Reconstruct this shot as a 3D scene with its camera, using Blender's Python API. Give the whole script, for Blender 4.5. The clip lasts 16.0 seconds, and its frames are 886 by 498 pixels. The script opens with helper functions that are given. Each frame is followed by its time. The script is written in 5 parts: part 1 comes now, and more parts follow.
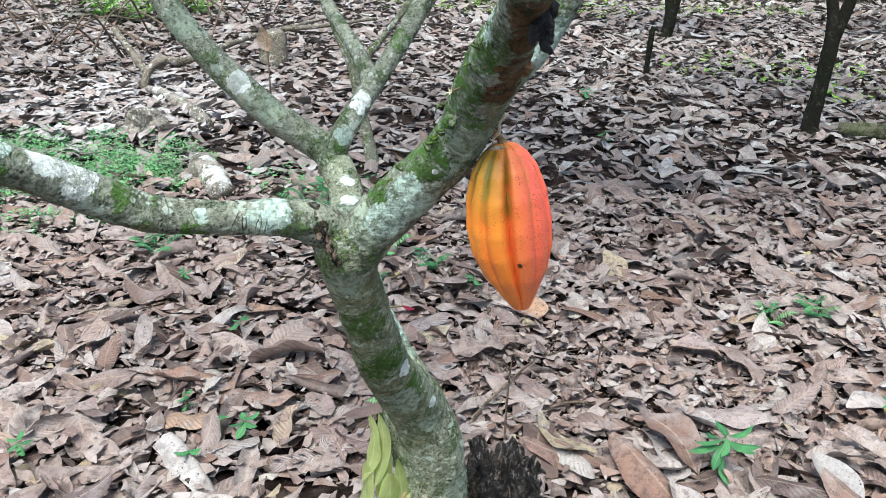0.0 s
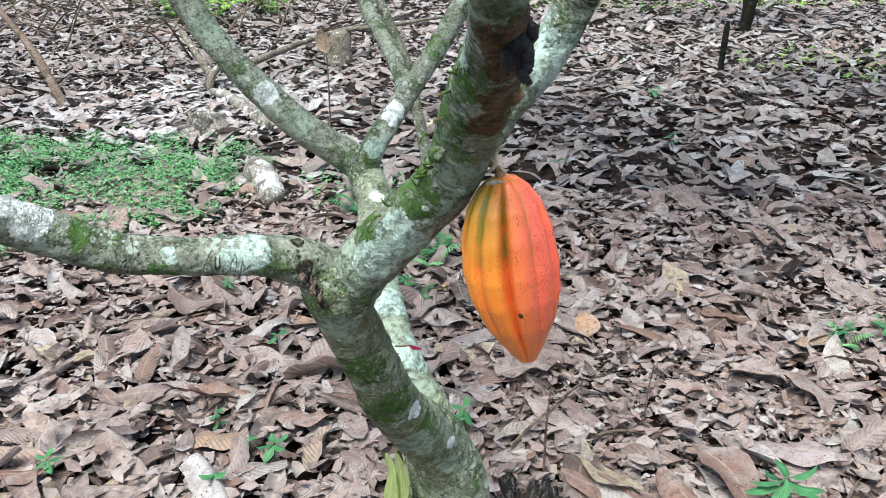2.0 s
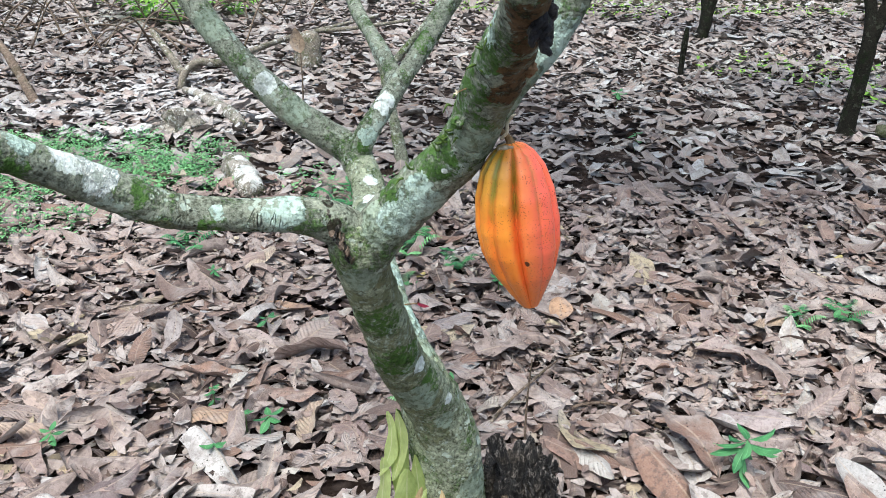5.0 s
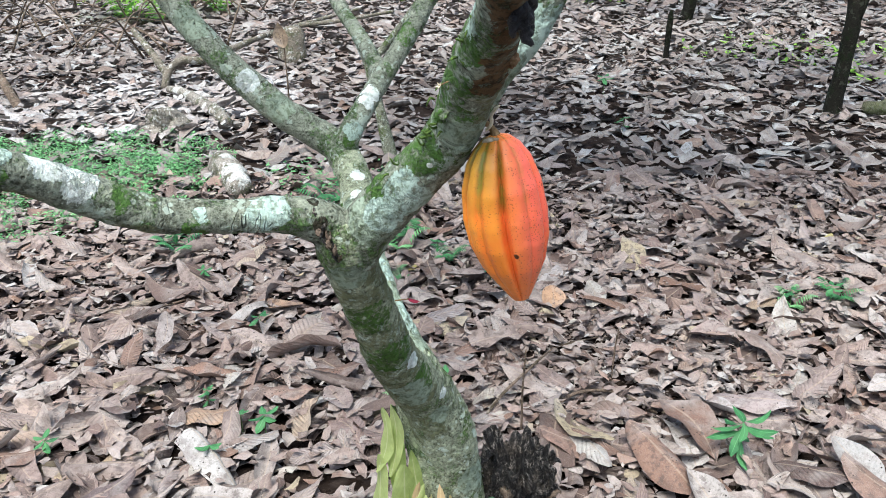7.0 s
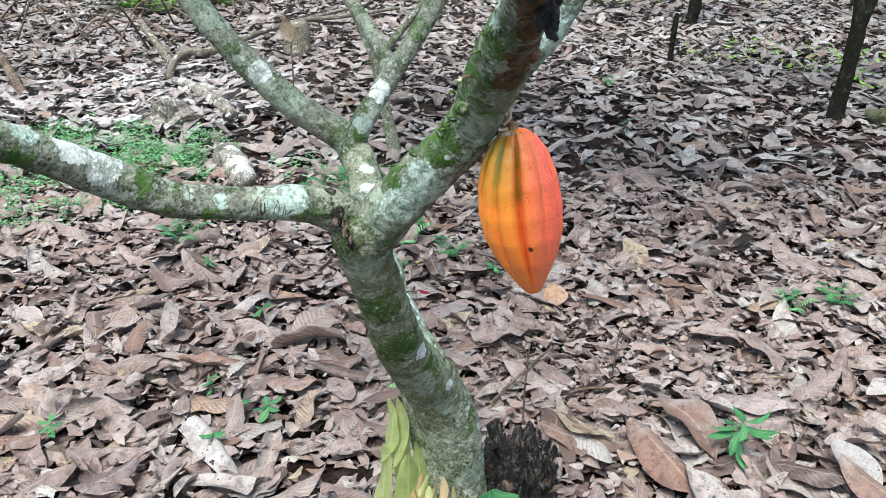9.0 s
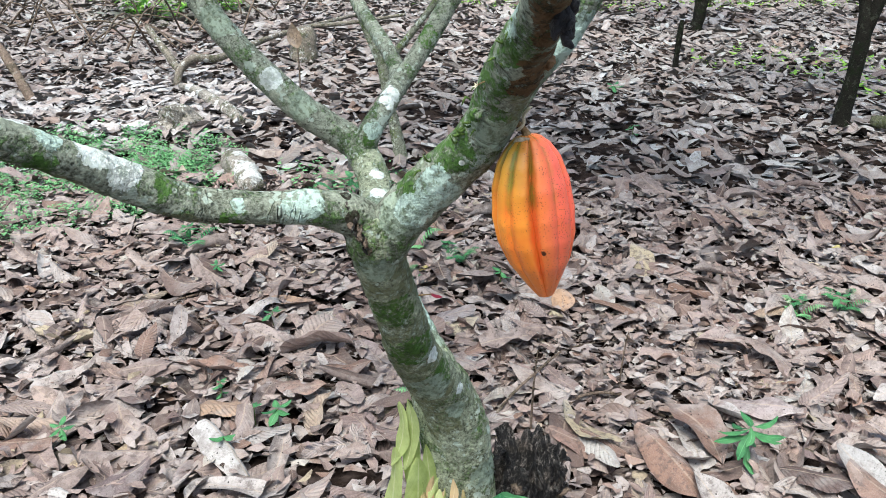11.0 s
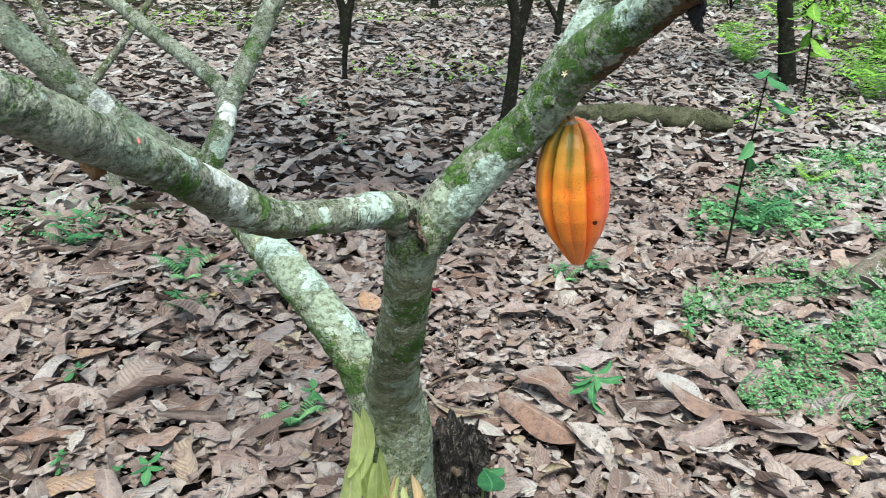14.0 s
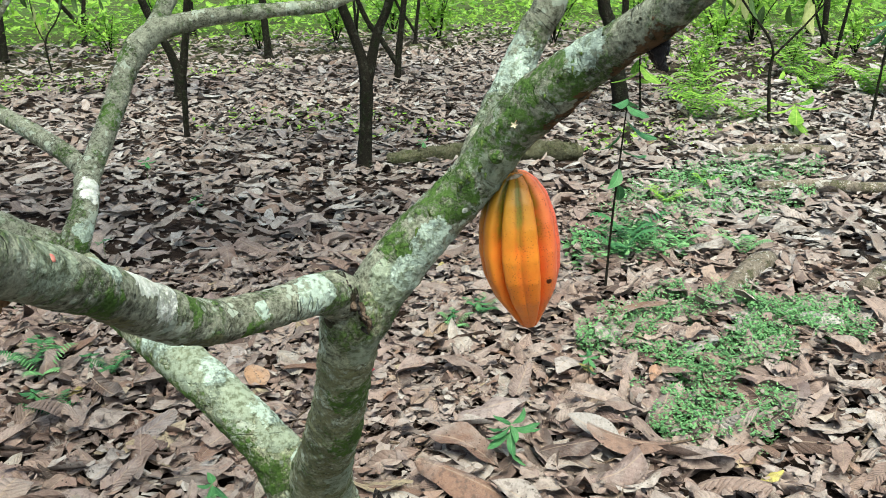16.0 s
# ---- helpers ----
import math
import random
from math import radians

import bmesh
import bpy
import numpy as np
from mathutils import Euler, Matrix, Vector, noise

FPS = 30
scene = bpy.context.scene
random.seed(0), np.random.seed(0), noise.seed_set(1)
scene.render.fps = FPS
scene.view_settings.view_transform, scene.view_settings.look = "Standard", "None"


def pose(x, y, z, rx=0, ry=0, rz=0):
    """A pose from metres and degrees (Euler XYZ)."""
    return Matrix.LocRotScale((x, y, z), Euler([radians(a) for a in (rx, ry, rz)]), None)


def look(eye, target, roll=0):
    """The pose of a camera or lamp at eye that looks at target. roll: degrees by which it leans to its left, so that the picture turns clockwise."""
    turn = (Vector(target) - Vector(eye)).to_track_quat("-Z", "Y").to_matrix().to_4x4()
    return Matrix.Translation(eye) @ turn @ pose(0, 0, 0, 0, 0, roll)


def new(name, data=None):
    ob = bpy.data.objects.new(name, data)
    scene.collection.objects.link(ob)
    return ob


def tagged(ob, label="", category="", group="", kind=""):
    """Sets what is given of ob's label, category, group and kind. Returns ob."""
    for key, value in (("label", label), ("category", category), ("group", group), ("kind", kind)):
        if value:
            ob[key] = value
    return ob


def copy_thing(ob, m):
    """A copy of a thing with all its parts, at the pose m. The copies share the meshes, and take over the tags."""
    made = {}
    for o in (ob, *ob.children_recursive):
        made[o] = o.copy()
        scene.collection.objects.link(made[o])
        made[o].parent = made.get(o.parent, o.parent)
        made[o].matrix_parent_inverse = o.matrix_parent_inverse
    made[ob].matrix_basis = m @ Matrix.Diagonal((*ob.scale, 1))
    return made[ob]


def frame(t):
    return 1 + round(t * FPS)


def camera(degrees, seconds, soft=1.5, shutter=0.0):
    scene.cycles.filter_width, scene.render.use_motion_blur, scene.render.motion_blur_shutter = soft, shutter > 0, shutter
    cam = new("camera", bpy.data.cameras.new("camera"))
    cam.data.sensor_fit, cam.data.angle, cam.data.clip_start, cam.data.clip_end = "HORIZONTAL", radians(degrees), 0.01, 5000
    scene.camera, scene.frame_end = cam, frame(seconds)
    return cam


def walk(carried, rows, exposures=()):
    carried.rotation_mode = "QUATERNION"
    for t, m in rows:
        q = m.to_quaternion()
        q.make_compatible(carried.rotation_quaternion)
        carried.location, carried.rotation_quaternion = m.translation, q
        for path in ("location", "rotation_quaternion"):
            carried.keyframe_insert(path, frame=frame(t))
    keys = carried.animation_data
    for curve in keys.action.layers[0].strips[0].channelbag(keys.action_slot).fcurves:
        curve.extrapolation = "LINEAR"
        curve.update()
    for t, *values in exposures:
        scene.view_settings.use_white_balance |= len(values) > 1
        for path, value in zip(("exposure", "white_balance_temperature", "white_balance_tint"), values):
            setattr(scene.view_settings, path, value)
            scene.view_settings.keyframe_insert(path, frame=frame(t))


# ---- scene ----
cam = camera(56.4, 16.0, soft=0.45, shutter=0.3)
PATH = [
    (0, (0.045, -0.973, 1.084), (0.051, 0.878, 0.326), 1.3),
    (0.5, (0.058, -0.941, 1.08), (0.066, 0.911, 0.326), 1.2),
    (1, (0.069, -0.916, 1.083), (0.063, 0.935, 0.325), 0.8),
    (1.5, (0.093, -0.883, 1.084), (0.024, 0.964, 0.32), 0.5),
    (2, (0.117, -0.865, 1.09), (-0.054, 0.973, 0.322), -0.3),
    (2.5, (0.118, -0.89, 1.093), (-0.072, 0.954, 0.341), -0.6),
    (3, (0.087, -0.945, 1.092), (-0.085, 0.905, 0.351), -0.2),
    (3.5, (0.069, -0.986, 1.081), (-0.052, 0.866, 0.336), 0.9),
    (4, (0.073, -0.989, 1.083), (-0.018, 0.863, 0.335), 1.3),
    (6.5, (0.068, -0.983, 1.089), (0.007, 0.86, 0.316), -0.4),
    (7, (0.075, -0.978, 1.088), (0.017, 0.864, 0.31), -0.9),
    (7.5, (0.071, -0.99, 1.087), (0.014, 0.851, 0.307), -0.9),
    (8, (0.065, -0.989, 1.086), (0.012, 0.85, 0.302), -0.3),
    (8.5, (0.061, -0.99, 1.086), (0.009, 0.849, 0.302), 0.2),
    (10.8, (0.048, -1.01, 1.09), (-0.006, 0.837, 0.325), 0.9),
    (11, (0.047, -1.006, 1.089), (-0.015, 0.839, 0.321), 0.5),
    (11.5, (0.02, -1.009, 1.081), (-0.056, 0.84, 0.321), 1.0),
    (12, (-0.036, -0.976, 1.066), (-0.131, 0.877, 0.32), 1.8),
    (12.5, (-0.16, -0.919, 1.037), (-0.112, 0.952, 0.33), 1.9),
    (13, (-0.231, -0.917, 1.038), (0.024, 0.935, 0.326), 2.3),
    (13.5, (-0.344, -0.94, 1.055), (0.279, 0.818, 0.334), 1.5),
    (14, (-0.415, -0.966, 1.065), (0.369, 0.731, 0.353), 1.7),
    (14.5, (-0.423, -0.921, 1.056), (0.489, 0.724, 0.374), 1.6),
    (15, (-0.434, -0.837, 1.052), (0.554, 0.788, 0.431), 0.4),
    (15.5, (-0.443, -0.82, 1.059), (0.617, 0.757, 0.435), -0.3),
    (16, (-0.449, -0.823, 1.062), (0.659, 0.724, 0.448), -0.7),
]
EXPOSURE = 0.93
walk(cam, [(t, look(eye, target, roll)) for t, eye, target, roll in PATH], [(0, EXPOSURE + 0.05, 6160, 5), (12.5, EXPOSURE + 0.05, 6180, 4), (13.5, EXPOSURE + 0.02, 6280, 2), (14.5, EXPOSURE - 0.02, 6540, -1), (16, EXPOSURE - 0.07, 6980, -1)])

# ---- light ----
SUN_ELEVATION, SUN_ROTATION = radians(65), radians(199)
world = bpy.data.worlds.new("overcast_sky")
scene.world = world
world.use_nodes = True
_nt = world.node_tree
_sky = _nt.nodes.new("ShaderNodeTexSky")
_sky.sky_type, _sky.sun_disc = "NISHITA", False
_sky.sun_elevation, _sky.sun_rotation = SUN_ELEVATION, SUN_ROTATION
_sky.air_density, _sky.dust_density = 1.0, 4.0
_nt.links.new(_sky.outputs[0], _nt.nodes["Background"].inputs[0])
_nt.nodes["Background"].inputs[1].default_value = 0.128
_sun = bpy.data.lights.new("sun", "SUN")
_sun.energy, _sun.angle, _sun.color = 2.6, radians(34), (1.0, 0.97, 0.93)
sun = new("sun", _sun)
sun.matrix_world = look((-1.2, -3.5, 8.0), (0, 0, 0))


# ---- materials ----
class Mat:
    """A node material with short ways to add nodes."""

    def __init__(self, name, rough=0.8, spec=0.3):
        self.m = bpy.data.materials.new(name)
        self.m.use_nodes = True
        self.t = self.m.node_tree
        self.b = self.t.nodes["Principled BSDF"]
        self.b.inputs["Roughness"].default_value = rough
        self.b.inputs["Specular IOR Level"].default_value = spec

    def put(self, socket, value):
        if isinstance(value, bpy.types.NodeSocket):
            self.t.links.new(value, socket)
        else:
            socket.default_value = value

    def node(self, kind, out=0, **sockets):
        n = self.t.nodes.new("ShaderNode" + kind)
        for k, v in sockets.items():
            self.put(n.inputs[int(k[1:])] if k[0] == "i" and k[1:].isdigit() else n.inputs[k], v)
        return n.outputs[out]

    def coords(self, which="Object"):
        return self.t.nodes.new("ShaderNodeTexCoord").outputs[which]

    def noise(self, scale, detail=4, rough=0.6, at=None, distort=0.0):
        n = self.t.nodes.new("ShaderNodeTexNoise")
        self.put(n.inputs["Vector"], at if at is not None else self.coords())
        n.inputs["Scale"].default_value, n.inputs["Detail"].default_value = scale, detail
        n.inputs["Roughness"].default_value, n.inputs["Distortion"].default_value = rough, distort
        return n.outputs["Fac"]

    def cells(self, scale, at=None, feature="F1", randomness=1.0):
        n = self.t.nodes.new("ShaderNodeTexVoronoi")
        n.feature = feature
        self.put(n.inputs["Vector"], at if at is not None else self.coords())
        n.inputs["Scale"].default_value = scale
        n.inputs["Randomness"].default_value = randomness
        return n.outputs["Distance"]

    def math(self, op, a, b=0.0, c=0.0):
        n = self.t.nodes.new("ShaderNodeMath")
        n.operation = op
        for s, v in zip(n.inputs, (a, b, c)):
            self.put(s, v)
        return n.outputs[0]

    def span(self, fac, lo, hi, to_lo=0.0, to_hi=1.0):
        n = self.t.nodes.new("ShaderNodeMapRange")
        for s, v in zip(n.inputs, (fac, lo, hi, to_lo, to_hi)):
            self.put(s, v)
        return n.outputs[0]

    def ramp(self, fac, *stops):
        n = self.t.nodes.new("ShaderNodeValToRGB")
        e = n.color_ramp.elements
        while len(e) < len(stops):
            e.new(0.5)
        for el, (p, c) in zip(e, stops):
            el.position, el.color = p, (*c, 1)
        self.put(n.inputs[0], fac)
        return n.outputs[0]

    def mix(self, fac, a, b, kind="MIX"):
        n = self.t.nodes.new("ShaderNodeMix")
        n.data_type, n.blend_type = "RGBA", kind
        self.put(n.inputs[0], fac)
        for s, v in ((n.inputs[6], a), (n.inputs[7], b)):
            self.put(s, (*v, 1) if isinstance(v, tuple) and len(v) == 3 else v)
        return n.outputs[2]

    def color(self, c):
        self.put(self.b.inputs["Base Color"], (*c, 1) if isinstance(c, tuple) and len(c) == 3 else c)
        return self

    def bump(self, height, strength=0.5, distance=0.01):
        n = self.t.nodes.new("ShaderNodeBump")
        n.inputs["Strength"].default_value, n.inputs["Distance"].default_value = strength, distance
        self.put(n.inputs["Height"], height)
        self.t.links.new(n.outputs[0], self.b.inputs["Normal"])
        return self

    def chance(self):
        """A random number for each piece, joined or not."""
        a = self.t.nodes.new("ShaderNodeObjectInfo").outputs["Random"]
        b = self.t.nodes.new("ShaderNodeNewGeometry").outputs["Random Per Island"]
        return self.math("FRACT", self.math("ADD", a, b))


def make_bark(name, dark, mid, moss, lichen, wet=0.8, crusts=(), rings="", relief=0.008):
    """Bark with moss and lichen. rings: "uv" or "z", what runs along the limb for the wrinkles round it.
    crusts: (colour, broken colour, how solid, [(x, y, z, size), ...]) for the crusts that grow at certain places."""
    k = Mat(name, wet, 0.12)
    at = k.coords()
    big, fine, grit = k.noise(8, 5, 0.65, at), k.noise(75, 6, 0.72, at), k.noise(260, 4, 0.7, at)
    if rings:
        xyz = k.t.nodes.new("ShaderNodeSeparateXYZ")
        k.t.links.new(k.coords("UV") if rings == "uv" else at, xyz.inputs[0])
        run = k.node("CombineXYZ", 0, i0=k.math("MULTIPLY", xyz.outputs[0 if rings == "uv" else 2], 1.0))
        few = k.t.nodes.new("ShaderNodeVectorMath")
        few.operation = "MULTIPLY_ADD"
        k.t.links.new(at, few.inputs[0])
        few.inputs[1].default_value = (0.2, 0.2, 0.0 if rings == "z" else 0.2)
        k.t.links.new(run, few.inputs[2])
        ring = k.noise(95, 5, 0.62, few.outputs[0], 0.1)
        line = k.noise(40, 3, 0.55, few.outputs[0], 0.3)
        crack = k.math("MULTIPLY", k.span(k.math("ABSOLUTE", k.math("SUBTRACT", line, 0.5)), 0.0, 0.012, 1, 0), k.span(k.noise(30, 3, 0.6, at), 0.54, 0.62))
    else:
        ring, crack = fine, None
    tone = k.math("ADD", k.math("MULTIPLY", big, 0.25), k.math("ADD", k.math("MULTIPLY", fine, 0.3), k.math("ADD", k.math("MULTIPLY", grit, 0.37), k.math("MULTIPLY", ring, 0.08))))
    c = k.ramp(tone, (0.41, dark), (0.485, mid), (0.57, tuple(v * 1.6 for v in mid)))
    patch = k.span(k.noise(16, 5, 0.7, at, 0.2), 0.505, 0.585)
    mossy = k.math("MULTIPLY", patch, k.span(k.noise(150, 5, 0.75, at), 0.43, 0.53))
    c = k.mix(k.math("MULTIPLY", mossy, 0.85), c, k.mix(k.span(grit, 0.35, 0.65), tuple(v * 0.35 for v in moss), tuple(v * 1.5 for v in moss)))
    pale = k.span(k.math("ADD", k.noise(20, 5, 0.7, at, 0.1), k.math("MULTIPLY", k.noise(80, 3, 0.6, at), 0.2)), 0.685, 0.705)
    c = k.mix(k.math("MULTIPLY", pale, 0.75), c, lichen)
    dots = k.math("MULTIPLY", k.span(k.math("ADD", k.cells(75, at), k.math("MULTIPLY", grit, 0.12)), 0.32, 0.24), k.span(k.noise(30, 2, 0.5, at), 0.47, 0.55))
    c = k.mix(k.math("MULTIPLY", dots, 0.75), c, lichen)
    pits = k.math("MULTIPLY", k.span(k.cells(120, at), 0.25, 0.1), k.span(k.noise(35, 3, 0.6, at), 0.52, 0.6))
    c = k.mix(k.math("MULTIPLY", pits, 0.75), c, tuple(v * 0.4 for v in dark))
    if crack is not None:
        c = k.mix(k.math("MULTIPLY", crack, 0.8), c, tuple(v * 0.35 for v in dark))
    edge = k.math("ADD", k.math("MULTIPLY", k.math("SUBTRACT", k.noise(34, 5, 0.66, at, 0.15), 0.5), 3.2), k.math("MULTIPLY", k.math("SUBTRACT", k.noise(190, 4, 0.65, at), 0.5), 0.9))
    grown = None
    holes = k.math("ADD", k.math("MULTIPLY", k.noise(55, 5, 0.7, at), 0.65), k.math("MULTIPLY", k.noise(190, 4, 0.7, at), 0.35))
    for tint, broken, solid, places in crusts:
        mask = None
        for x, y, z, size in places:
            n = k.t.nodes.new("ShaderNodeVectorMath")
            n.operation = "DISTANCE"
            k.t.links.new(at, n.inputs[0])
            n.inputs[1].default_value = (x - 0.055, y - 0.18, z)
            one = k.math("ADD", k.math("SUBTRACT", 1.0, k.math("DIVIDE", n.outputs["Value"], size)), k.math("MULTIPLY", edge, 0.5))
            mask = one if mask is None else k.math("MAXIMUM", mask, one)
        mask = k.math("MULTIPLY", k.span(mask, 0.0, 0.06), k.span(holes, solid[0], solid[1]))
        c = k.mix(k.math("MULTIPLY", mask, 0.94), c, k.mix(k.span(k.noise(110, 5, 0.7, at), 0.4, 0.52), broken, tint))
        grown = mask if grown is None else k.math("MAXIMUM", grown, mask)
    k.color(c)
    h = k.math("ADD", k.math("MULTIPLY", fine, 0.35), k.math("ADD", k.math("MULTIPLY", grit, 0.35), k.math("MULTIPLY", ring, 0.22)))
    h = k.math("ADD", h, k.math("MULTIPLY", mossy, 0.35))
    h = k.math("SUBTRACT", h, k.math("MULTIPLY", pits, 0.4))
    if crack is not None:
        h = k.math("SUBTRACT", h, k.math("MULTIPLY", crack, 0.5))
    if grown is not None:
        h = k.math("ADD", h, k.math("MULTIPLY", grown, 0.15))
    k.bump(h, 1.0, relief)
    return k.m


CRUSTS = (
    ((0.18, 0.195, 0.105), (0.08, 0.086, 0.045), (0.43, 0.55), ((-0.055, -0.085, 0.65, 0.05), (-0.05, -0.04, 0.57, 0.055), (-0.03, 0.01, 0.5, 0.055), (-0.02, 0.06, 0.42, 0.05), (-0.01, 0.1, 0.33, 0.045), (-0.04, -0.1, 0.7, 0.03), (-0.095, -0.08, 0.66, 0.032), (-0.085, -0.02, 0.575, 0.035), (-0.07, 0.05, 0.49, 0.032), (0.1, -0.2, 0.9, 0.03), (0.11, -0.25, 0.93, 0.035), (0.06, -0.155, 0.845, 0.02), (-0.26, -0.2, 0.785, 0.03), (-0.34, -0.27, 0.845, 0.025), (-0.2, -0.17, 0.772, 0.02))),
    ((0.05, 0.042, 0.028), (0.02, 0.017, 0.012), (0.36, 0.44), ((-0.082, -0.158, 0.772, 0.008), (-0.078, -0.16, 0.757, 0.008), (-0.07, -0.16, 0.742, 0.008), (-0.088, -0.15, 0.797, 0.007), (-0.09, -0.13, 0.74, 0.01))),
    ((0.072, 0.155, 0.03), (0.032, 0.07, 0.016), (0.42, 0.53), ((-0.09, 0.225, 0.43, 0.045), (-0.125, 0.3, 0.465, 0.045), (-0.15, 0.4, 0.5, 0.04), (-0.165, 0.5, 0.52, 0.035), (-0.06, 0.18, 0.38, 0.035), (-0.025, -0.135, 0.818, 0.02), (0.015, -0.15, 0.855, 0.025), (0.0, -0.125, 0.835, 0.02), (0.035, -0.19, 0.9, 0.022), (0.03, -0.175, 0.86, 0.03), (0.06, -0.2, 0.905, 0.032), (0.065, -0.235, 0.945, 0.03), (0.075, -0.275, 0.985, 0.03), (-0.02, -0.155, 0.8, 0.02), (-0.265, -0.22, 0.825, 0.018), (-0.345, -0.3, 0.865, 0.018), (-0.2, -0.2, 0.785, 0.016), (-0.125, 0.33, 0.495, 0.035), (-0.085, 0.24, 0.445, 0.03), (-0.16, 0.64, 0.645, 0.02), (-0.02, -0.04, 0.54, 0.035), (0.01, 0.03, 0.46, 0.03), (-0.045, -0.09, 0.62, 0.03), (0.0, 0.85, 0.93, 0.02), (-0.05, 0.79, 0.83, 0.025))),
    ((0.14, 0.085, 0.045), (0.035, 0.025, 0.014), (0.38, 0.5), ((0.115, -0.285, 0.958, 0.026), (0.1, -0.258, 0.935, 0.022), (0.118, -0.325, 0.99, 0.026), (0.115, -0.365, 1.015, 0.026), (0.11, -0.3, 0.955, 0.02))),
    ((0.32, 0.39, 0.3), (0.16, 0.2, 0.13), (0.36, 0.45), ((-0.105, 0.38, 0.55, 0.05), (-0.12, 0.46, 0.57, 0.045), (-0.05, 0.24, 0.5, 0.06), (-0.085, 0.31, 0.535, 0.06), (-0.015, 0.2, 0.45, 0.045), (-0.03, -0.155, 0.77, 0.028), (0.07, -0.19, 0.885, 0.03), (0.118, -0.145, 0.92, 0.035), (0.0, 0.035, 0.42, 0.03), (0.035, 0.09, 0.36, 0.018), (0.085, 0.14, 0.2, 0.03), (-0.01, 0.03, 0.45, 0.025), (-0.02, -0.01, 0.53, 0.02), (-0.3, 0.655, 0.71, 0.03), (-0.47, 0.68, 0.87, 0.035), (-0.06, -0.135, 0.7, 0.022), (-0.38, -0.34, 0.93, 0.03))),
    ((0.45, 0.58, 0.51), (0.24, 0.31, 0.24), (0.36, 0.45), ((-0.128, -0.178, 0.795, 0.024), (0.012, -0.163, 0.808, 0.026), (-0.015, -0.157, 0.782, 0.02), (-0.195, -0.198, 0.797, 0.01), (0.095, -0.29, 1.012, 0.032), (0.145, -0.132, 0.965, 0.04), (-0.1, 0.38, 0.555, 0.05), (-0.03, 0.22, 0.46, 0.03), (-0.07, 0.28, 0.52, 0.03), (0.0, 0.16, 0.4, 0.02), (-0.155, 0.65, 0.66, 0.02), (-0.335, -0.29, 0.892, 0.014))),
    ((0.74, 0.79, 0.75), (0.5, 0.56, 0.49), (0.22, 0.34), ((-0.292, -0.246, 0.85, 0.024), (-0.312, -0.262, 0.868, 0.024), (-0.302, -0.25, 0.862, 0.02), (0.038, -0.182, 0.843, 0.0035), (0.19, -0.118, 1.01, 0.03), (-0.125, 0.5, 0.583, 0.022), (-0.138, 0.57, 0.598, 0.018), (0.042, 0.085, 0.402, 0.013), (0.003, -0.001, 0.512, 0.014), (0.05, 0.105, 0.27, 0.006), (0.07, 0.115, 0.21, 0.006), (0.03, 0.11, 0.2, 0.005), (-0.36, 0.655, 0.765, 0.025), (-0.12, 0.71, 0.725, 0.022), (-0.13, 0.69, 0.71, 0.018), (-0.36, -0.3, 0.908, 0.014))),
)
BARK = make_bark("grey_green_bark", (0.05, 0.05, 0.036), (0.21, 0.22, 0.165), (0.1, 0.16, 0.025), (0.55, 0.6, 0.52))
BARK_MAIN = make_bark("mossy_lichened_bark", (0.07, 0.076, 0.054), (0.22, 0.242, 0.188), (0.066, 0.14, 0.028), (0.42, 0.5, 0.42), crusts=CRUSTS, rings="uv")
BARK_TRUNK = make_bark("mossy_trunk_bark", (0.075, 0.082, 0.05), (0.26, 0.288, 0.2), (0.08, 0.16, 0.03), (0.46, 0.54, 0.45), crusts=CRUSTS, rings="z")
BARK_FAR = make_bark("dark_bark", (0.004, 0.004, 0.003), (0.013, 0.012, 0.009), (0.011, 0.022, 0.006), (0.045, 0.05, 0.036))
BARK_LOG = make_bark("weathered_bark", (0.05, 0.042, 0.034), (0.17, 0.15, 0.12), (0.09, 0.11, 0.04), (0.5, 0.5, 0.47))
BARK_STICK = make_bark("dead_twig_bark", (0.05, 0.035, 0.026), (0.14, 0.105, 0.08), (0.13, 0.11, 0.07), (0.25, 0.22, 0.18))


